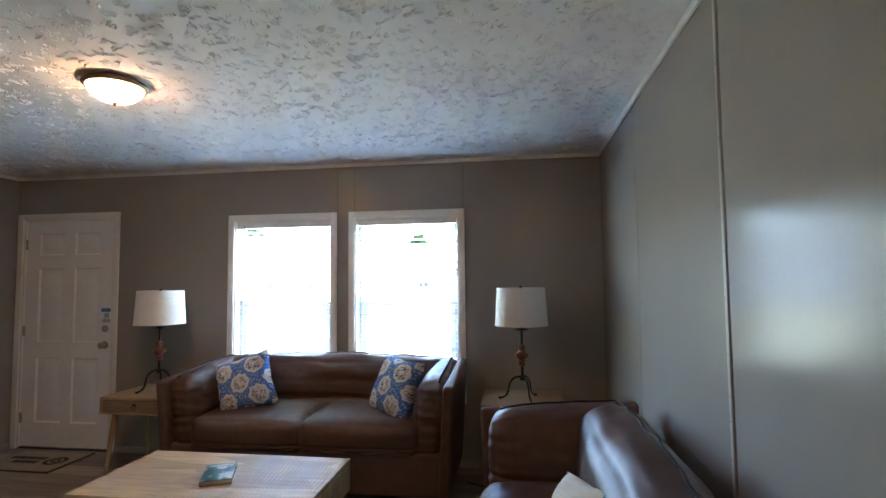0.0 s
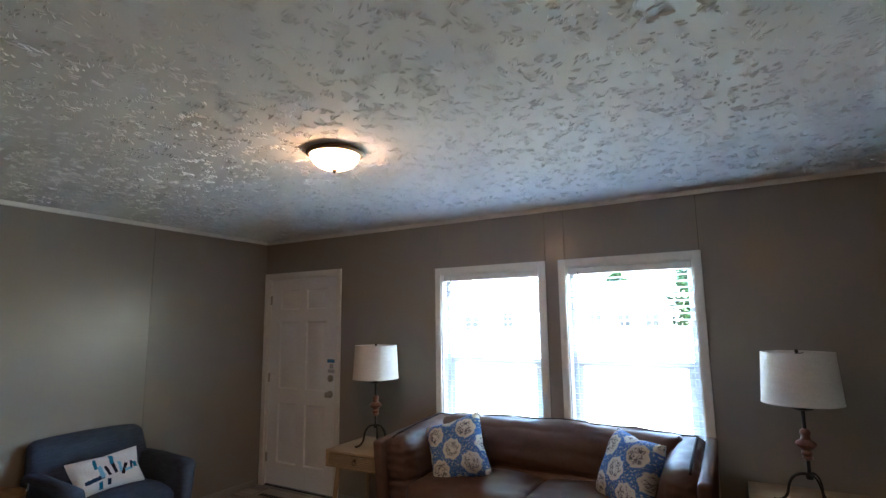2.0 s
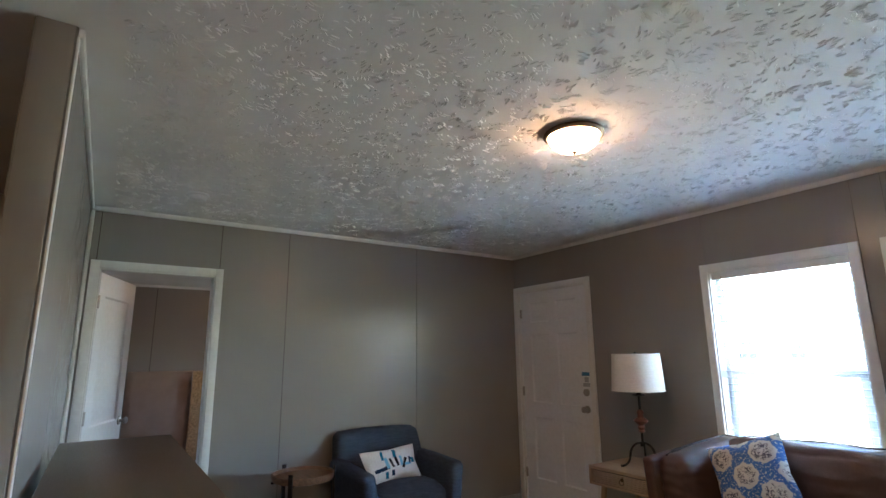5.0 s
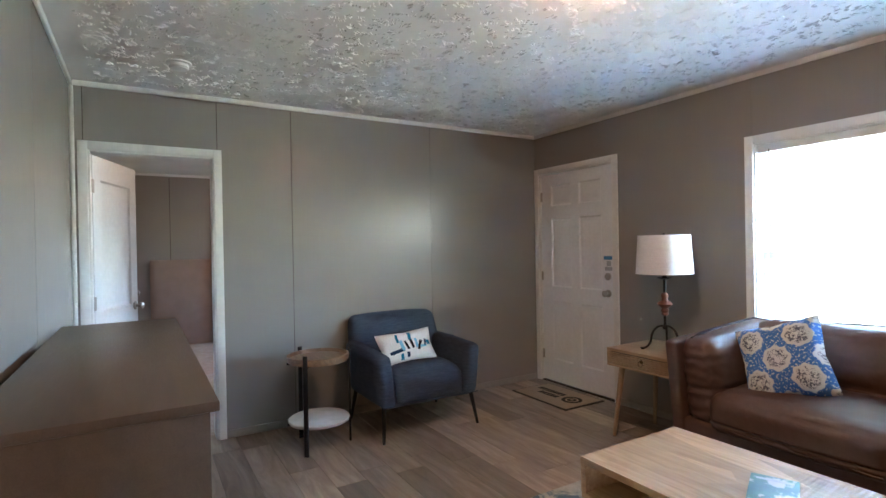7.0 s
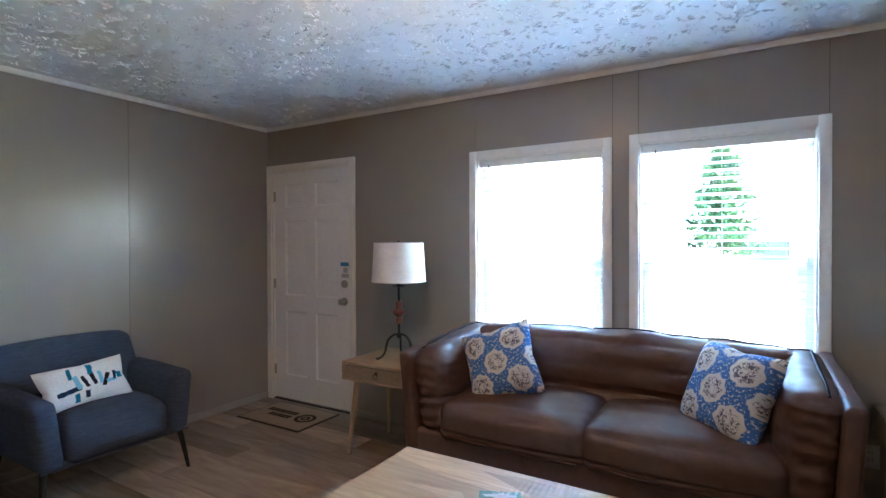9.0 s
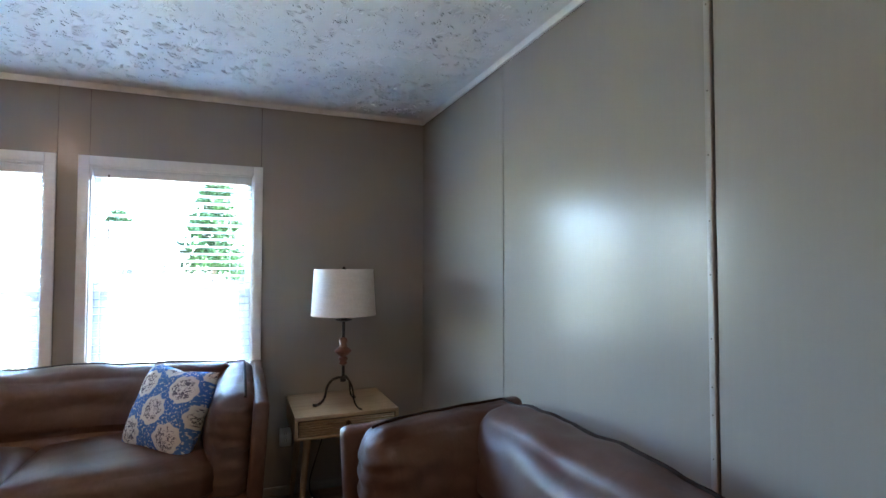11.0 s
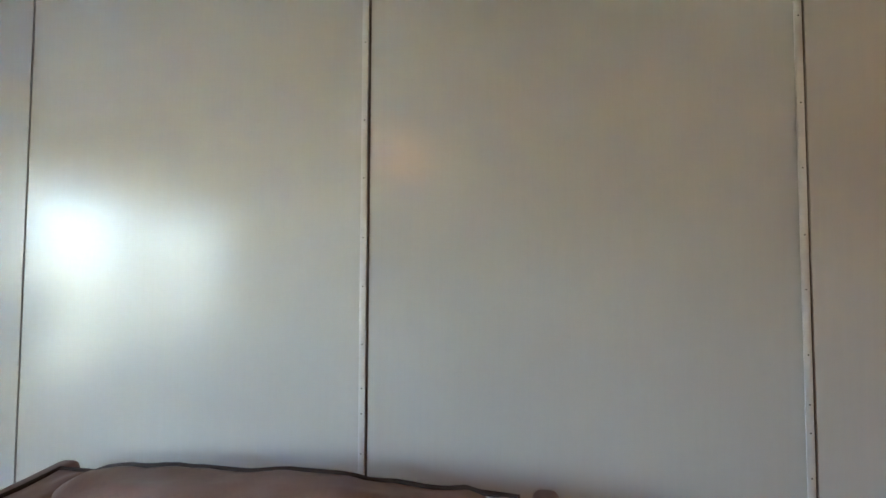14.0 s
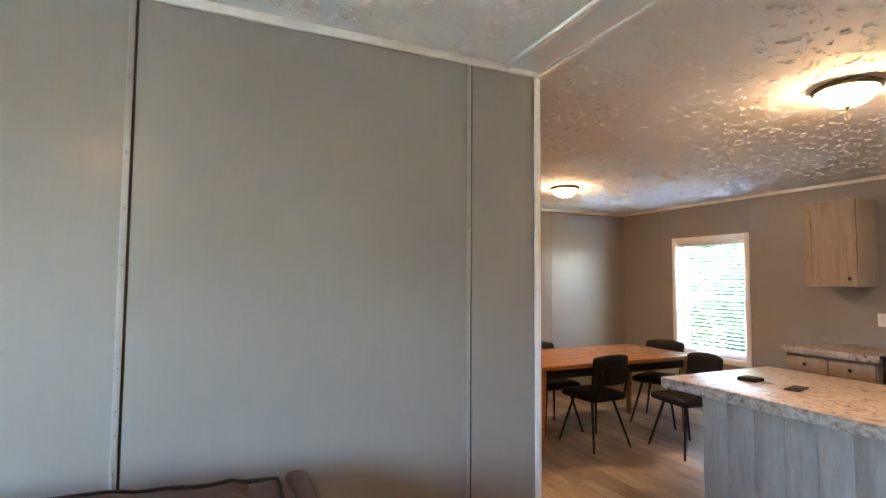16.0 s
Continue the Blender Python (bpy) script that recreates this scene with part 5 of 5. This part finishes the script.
part("body", box(0, 0.76, 0.02, 0.60, 0.08, 0.90, 0.006), M["ink"], st)
part("cooktop", box(-0.002, 0.762, 0.02, 0.63, 0.901, 0.925, 0.006), M["darkglass"], st)
part("oven_door", box(0.02, 0.74, 0.602, 0.63, 0.22, 0.80, 0.006), M["darkglass"], st)
part("handle", tube([(0.08, 0.665, 0.76), (0.68, 0.665, 0.76)], 0.011, 10), M["nickel"], st)
part("foot_panel", box(0.03, 0.73, 0.05, 0.57, 0.0, 0.08), M["ink"], st)
outlet(pose(1.235, YS + BOARD, 1.165, 0, 0, 180), "white outlet plate above the counter")

tb = thing("dining_table", "long oiled wooden dining table", "dining table", pose(2.33, -3.02, 0))
w, d = 0.93, 1.93
for i in range(6):
    part("board", box(w * i / 6 + 0.0008, w * (i + 1) / 6 - 0.0008, 0, d, 0.728, 0.762, 0.003), M["acacia"], tb)
for a in ((0.07, 0.09, 0.1, d - 0.1), (w - 0.09, w - 0.07, 0.1, d - 0.1)):
    part("apron", box(*a, 0.64, 0.727, 0.002), M["black"], tb)
for a in ((0.09, w - 0.09, 0.09, 0.11), (0.09, w - 0.09, d - 0.11, d - 0.09)):
    part("apron", box(*a, 0.64, 0.727, 0.002), M["black"], tb)
for x, sx in ((0.09, -1), (w - 0.09, 1)):
    for y, sy in ((0.11, -1), (d - 0.11, 1)):
        b = box(-0.032, 0.032, -0.032, 0.032, 0.0, 0.727, 0.008, 3)
        for v in b.verts:
            k = 1 - 0.4 * (1 - v.co.z / 0.727)
            v.co.x, v.co.y = v.co.x * k, v.co.y * k
        bmesh.ops.translate(b, vec=(x, y, 0), verts=b.verts)
        part("leg", b, M["acacia"], tb)


def dining_chair():
    """Black padded chair on splayed metal legs; origin on the floor, facing -y."""
    ob = thing("dining_chair", "black padded dining chair on thin black legs", "chair", pose(2.50, -1.84, 0, 0, 0, 92), "dining chairs")
    s = cushion(0.44, 0.42, 0.065, 0.028, 14, (0, 0, 0.012), 0.003, 2)
    for v in s.verts:
        for k in range(-3, 4):
            if v.co.z > 0:
                v.co.z -= 0.006 * math.exp(-((v.co.x - k * 0.055) / 0.006) ** 2)
        v.co.x *= 1 - 0.12 * (v.co.y + 0.2) / 0.4
    bmesh.ops.translate(s, vec=(0, 0, 0.455), verts=s.verts)
    part("seat", s, M["black"], ob)
    b = cushion(0.40, 0.045, 0.24, 0.02, 14, (0, 0.008, 0.01), 0.002, 3)
    for v in b.verts:
        for k in range(-3, 4):
            v.co.y += 0.004 * math.exp(-((v.co.x - k * 0.05) / 0.006) ** 2) * (1 if v.co.y < 0 else -1)
        v.co.y -= 0.045 * (v.co.x / 0.2) ** 2
        v.co.y += 0.10 * v.co.z
        v.co.z += 0.012 * (1 - (v.co.x / 0.2) ** 2) * (1 if v.co.z > 0 else 0)
    bmesh.ops.translate(b, vec=(0, 0.245, 0.70), verts=b.verts)
    part("backrest", b, M["black"], ob)
    for sx in (-1, 1):
        part("back_post", tube(bezier((sx * 0.14, 0.12, 0.425), (sx * 0.15, 0.22, 0.43), (sx * 0.15, 0.235, 0.5), (sx * 0.15, 0.262, 0.70), 8), 0.011, 8), M["iron"], ob)
        part("leg", tube([(sx * 0.13, -0.12, 0.43), (sx * 0.225, -0.225, 0.0)], [0.014, 0.009], 10), M["iron"], ob)
        part("leg", tube([(sx * 0.12, 0.10, 0.43), (sx * 0.215, 0.225, 0.0)], [0.014, 0.009], 10), M["iron"], ob)
    part("seat_frame", box(-0.16, 0.16, -0.15, 0.14, 0.415, 0.43, 0.004), M["iron"], ob)
    return ob


ch = dining_chair()
for x, y, a in ((2.03, -2.47, 172), (2.80, -2.98, 205), (3.05, -1.75, -90)):
    copy_thing(ch, pose(x, y, 0, 0, 0, a))

# ---- outdoors ----


def house(m, w, d, h, rise, windows, label, ridge_x=True, door=None):
    """A one-storey house, origin on the ground under the middle of its front wall, which faces -y."""
    ob = thing("house", label, "house", m, "neighbouring houses")
    us = sorted({-w / 2, w / 2, *(x - 0.5 * ww for x, z, ww, hh in windows), *(x + 0.5 * ww for x, z, ww, hh in windows)})
    vs = sorted({0.0, h, *(z for x, z, ww, hh in windows), *(z + hh for x, z, ww, hh in windows)})
    part("wall", sheet_solid(us, vs, outside([(x - ww / 2, x + ww / 2, z, z + hh) for x, z, ww, hh in windows]), 0.2, lambda u, v, k: (u, k, v)), M["siding"], ob, smooth=False)
    for x0, x1, y0, y1 in ((-w / 2, -w / 2 + 0.2, 0.2, d), (w / 2 - 0.2, w / 2, 0.2, d), (-w / 2 + 0.2, w / 2 - 0.2, d - 0.2, d)):
        part("wall", box(x0, x1, y0, y1, 0, h), M["siding"], ob, smooth=False)
    for i in range(int(h / 0.2)):
        part("siding_lap", box(-w / 2, w / 2, -0.018, -0.001, 0.2 * i + 0.185, 0.2 * i + 0.2), M["siding"], ob, smooth=False) if not any(z - 0.05 < 0.2 * i + 0.19 < z + hh + 0.05 for x, z, ww, hh in windows) else None
    r = bmesh.new()
    e = 0.5
    if ridge_x:
        c = [(-w / 2 - e, -e, h), (w / 2 + e, -e, h), (w / 2 - d * 0.28, d / 2, h + rise), (-w / 2 + d * 0.28, d / 2, h + rise), (w / 2 + e, d + e, h), (-w / 2 - e, d + e, h)]
    else:
        c = [(-w / 2 - e, -e, h), (w / 2 + e, -e, h), (w / 2 + e, d / 2, h + rise), (-w / 2 - e, d / 2, h + rise), (w / 2 + e, d + e, h), (-w / 2 - e, d + e, h)]
    vs_ = [r.verts.new(p) for p in c]
    for f in ((0, 1, 2, 3), (3, 2, 4, 5), (1, 4, 2), (0, 3, 5), (0, 5, 4, 1)):
        r.faces.new([vs_[i] for i in f])
    part("roof", r, M["roof"], ob, smooth=False)
    for x, z, ww, hh in windows:
        wi = part("window", box(x - ww / 2, x + ww / 2, 0.08, 0.1, z, z + hh), M["darkglass"], ob, smooth=False)
        for a in ((x - ww / 2 - 0.08, x - ww / 2, z - 0.08, z + hh + 0.08), (x + ww / 2, x + ww / 2 + 0.08, z - 0.08, z + hh + 0.08), (x - ww / 2, x + ww / 2, z + hh, z + hh + 0.08), (x - ww / 2, x + ww / 2, z - 0.08, z), (x - ww / 2, x + ww / 2, z + hh / 2 - 0.03, z + hh / 2 + 0.03), (x - 0.02, x + 0.02, z, z + hh)):
            part("frame", box(a[0], a[1], -0.03, 0.07, a[2], a[3]), M["siding"], wi, smooth=False)
    return ob


GZ = -0.75
house(pose(-8.9, 41.0, GZ), 8.6, 8.0, 3.35, 2.2, [(-0.95, 1.6, 0.9, 1.35), (1.2, 1.6, 0.85, 1.3), (3.2, 1.6, 0.9, 1.35)], "white sided house with hipped grey roof and deck")
house(pose(-21.5, 41.0, GZ), 13.0, 9.0, 3.35, 3.2, [(-1.9, 1.6, 1.3, 1.35), (0.9, 1.6, 1.3, 1.35), (4.3, 1.6, 0.9, 1.35)], "large white sided house with grey roof", ridge_x=False)

dk = thing("deck", "weathered wooden deck with railing and steps", "deck", pose(-9.2, 39.2, GZ))
part("platform", box(-1.6, 1.7, -0.9, 1.7, 1.05, 1.15), M["deck"], dk)
for x in (-1.6, -0.5, 0.6, 1.62):
    part("post", box(x, x + 0.09, -0.9, -0.81, 0, 2.05), M["deck"], dk)
for z in (1.3, 1.98):
    part("rail", box(-1.6, 1.71, -0.89, -0.84, z, z + 0.08), M["deck"], dk)
for i in range(26):
    part("baluster", box(-1.5 + 0.125 * i, -1.46 + 0.125 * i, -0.88, -0.85, 1.381, 1.979), M["deck"], dk, smooth=False)
for i in range(6):
    part("step", box(-1.9 - 0.28 * i, -1.61 - 0.28 * i, -0.9, 0.2, 0.92 - 0.18 * i, 0.98 - 0.18 * i), M["deck"], dk)
part("stair_rail", tube([(-1.6, -0.9, 2.0), (-3.3, -0.9, 0.95)], 0.04, 6), M["deck"], dk)
part("newel_post", box(-3.34, -3.25, -0.94, -0.86, 0, 1.0), M["deck"], dk)

sh = thing("shed", "dark grey garden shed with barn roof", "shed", pose(0.85, 64.0, -0.72))
part("wall", box(-2.3, 2.3, 0, 4, 0, 2.5), M["shed"], sh)
r = bmesh.new()
pr = [(-2.5, 2.45), (-2.0, 3.4), (0, 3.95), (2.0, 3.4), (2.5, 2.45)]
f0 = [r.verts.new((x, -0.2, z)) for x, z in pr]
f1 = [r.verts.new((x, 4.2, z)) for x, z in pr]
for i in range(4):
    r.faces.new((f0[i], f0[i + 1], f1[i + 1], f1[i]))
r.faces.new(f0)
r.faces.new(f1[::-1])
r.faces.new((f0[0], f1[0], f1[4], f0[4]))
part("roof", r, M["roof"], sh, smooth=False)
for x in (-0.72, 0.02):
    part("door", box(x, x + 0.7, -0.05, 0.01, 0.05, 2.1), M["shed"], sh)


def leaves(centre, radii, count, size, seed, bm, keep=lambda p: True):
    """Small bent leaf quads scattered through clumps in an ellipsoid."""
    rng = random.Random(seed)
    for _ in range(count):
        while True:
            p = Vector((rng.uniform(-1, 1), rng.uniform(-1, 1), rng.uniform(-1, 1)))
            if 0.25 < p.length < 1:
                break
        q = Vector((centre[0] + p.x * radii[0], centre[1] + p.y * radii[1], centre[2] + p.z * radii[2]))
        if noise.noise(q * 0.9 + Vector((seed, 0, 0))) < -0.12 or not keep(q):
            continue
        t = Euler((rng.uniform(-1, 1), rng.uniform(-1, 1), rng.uniform(0, 6.3))).to_matrix()
        s = size * rng.uniform(0.6, 1.3)
        vs = [bm.verts.new(q + t @ Vector(c)) for c in ((-0.5 * s, 0, 0), (0, -0.28 * s, 0.08 * s), (0.5 * s, 0, -0.05 * s), (0, 0.28 * s, 0.08 * s))]
        bm.faces.new((vs[0], vs[1], vs[2]))
        bm.faces.new((vs[0], vs[2], vs[3]))
    return bm


def tree(m, height, spread, seed, label, count=13000, size=0.36):
    ob = thing("tree", label, "tree", m)
    rng = random.Random(seed)
    tr = tube([(0, 0, 0), (0.05, 0.02, height * 0.3), (-0.03, 0.05, height * 0.62), (0.02, 0, height * 0.9)], [0.22, 0.17, 0.10, 0.03], 10)
    for i in range(11):
        a, z = i * 2.4, height * (0.22 + 0.06 * i)
        ln = spread * (0.85 - 0.05 * i)
        tube([(0, 0, z), (ln * 0.5 * math.cos(a), ln * 0.5 * math.sin(a), z + 0.35), (ln * math.cos(a), ln * math.sin(a), z + 0.9)], [0.07, 0.045, 0.015], 6, tr)
    part("trunk", tr, M["bark"], ob)
    b = bmesh.new()
    for i in range(16):
        z = height * (0.20 + 0.75 * i / 15)
        rr = spread * (0.95 - 0.62 * (i / 15) ** 1.5)
        a = i * 2.4
        leaves((rr * 0.45 * math.cos(a), rr * 0.45 * math.sin(a), z), (rr * 0.62, rr * 0.62, height * 0.085), count // 16, size, seed + i, b)
    part("crown", b, M["leaf"], ob, smooth=False)
    return ob


tree(pose(-2.3, 43.5, GZ), 9.3, 3.0, 5, "tall leafy green tree on the lawn")
tree(pose(7.0, 62.0, GZ), 9.0, 4.0, 9, "broad leafy tree behind the houses")
tree(pose(-12.0, 62.0, GZ), 7.8, 4.2, 13, "leafy tree behind the white houses")
tree(pose(-31.0, 55.0, GZ), 10.0, 4.5, 17, "leafy tree at the end of the lawn")

hb = bmesh.new()
for i in range(15):
    leaves((-1.0 + 0.62 * i, -7.0 - 0.8 * (i % 3), 0.3 + 1.35 * ((i * 7) % 4) / 3), (1.0, 0.8, 1.1), 2600, 0.14, 40 + i, hb)
hedge = tagged(part("hedge", hb, M["bush"], smooth=False), "dense sunlit green shrubs behind the dining window", "hedge", kind="stuff")
for i in range(5):
    tree(pose(-1.5 + 2.2 * i, -10.5 - 0.6 * (i % 2), GZ), 6.5 + 0.5 * (i % 3), 2.0, 60 + i, "leafy young tree behind the shrubs", 3200, 0.26)

# ---- floor planks, piece by piece ----
base = part("floor", box(XW - 0.12, XD, YS, YN, -0.06, -0.001), M["core"], smooth=False)
tagged(base, "grey-brown vinyl plank floor", "floor", kind="structure")
PW, PL = 0.182, 0.95
plank_mesh = {}


def plank_bm(x0, x1, y0, y1, bm=None):
    return box(x0, x1, y0, y1, -0.002, 0.0035, 0.0012, 1, bm)


rest = bmesh.new()
rng = random.Random(11)
row, y = 0, YS
while y < YN - 0.01:
    y1 = min(y + PW, YN)
    x = XW - 0.12 - rng.uniform(0.1, 1.1)
    while x < XD:
        x0, x1 = max(x, XW - 0.12), min(x + PL, XD)
        near = (YM1 - 0.1 < y and x1 < XE + 0.3) or (x0 > 0.5 and y < 0.0) or (y < 0.5 and y > -0.8 and x1 < 0.9 and x0 > -2.6)
        blocked = y > YM1 and x0 > XE + 0.1
        if x1 - x0 > 0.03 and not blocked:
            if near:
                key = (round(x1 - x0, 3), round(y1 - y, 3))
                if key not in plank_mesh:
                    plank_mesh[key] = mesh_of(plank_bm(-key[0] / 2 + 0.0007, key[0] / 2 - 0.0007, -key[1] / 2 + 0.0007, key[1] / 2 - 0.0007), "plank", M["plank"], smooth=False)
                p = new("plank", plank_mesh[key])
                p.parent = base
                p.location = ((x0 + x1) / 2, (y + y1) / 2, 0)
            else:
                plank_bm(x0 + 0.0007, x1 - 0.0007, y + 0.0007, y1 - 0.0007, rest)
        x += PL
    y, row = y1, row + 1
tagged(part("plank_field", rest, M["plank"], base, smooth=False), kind="stuff")
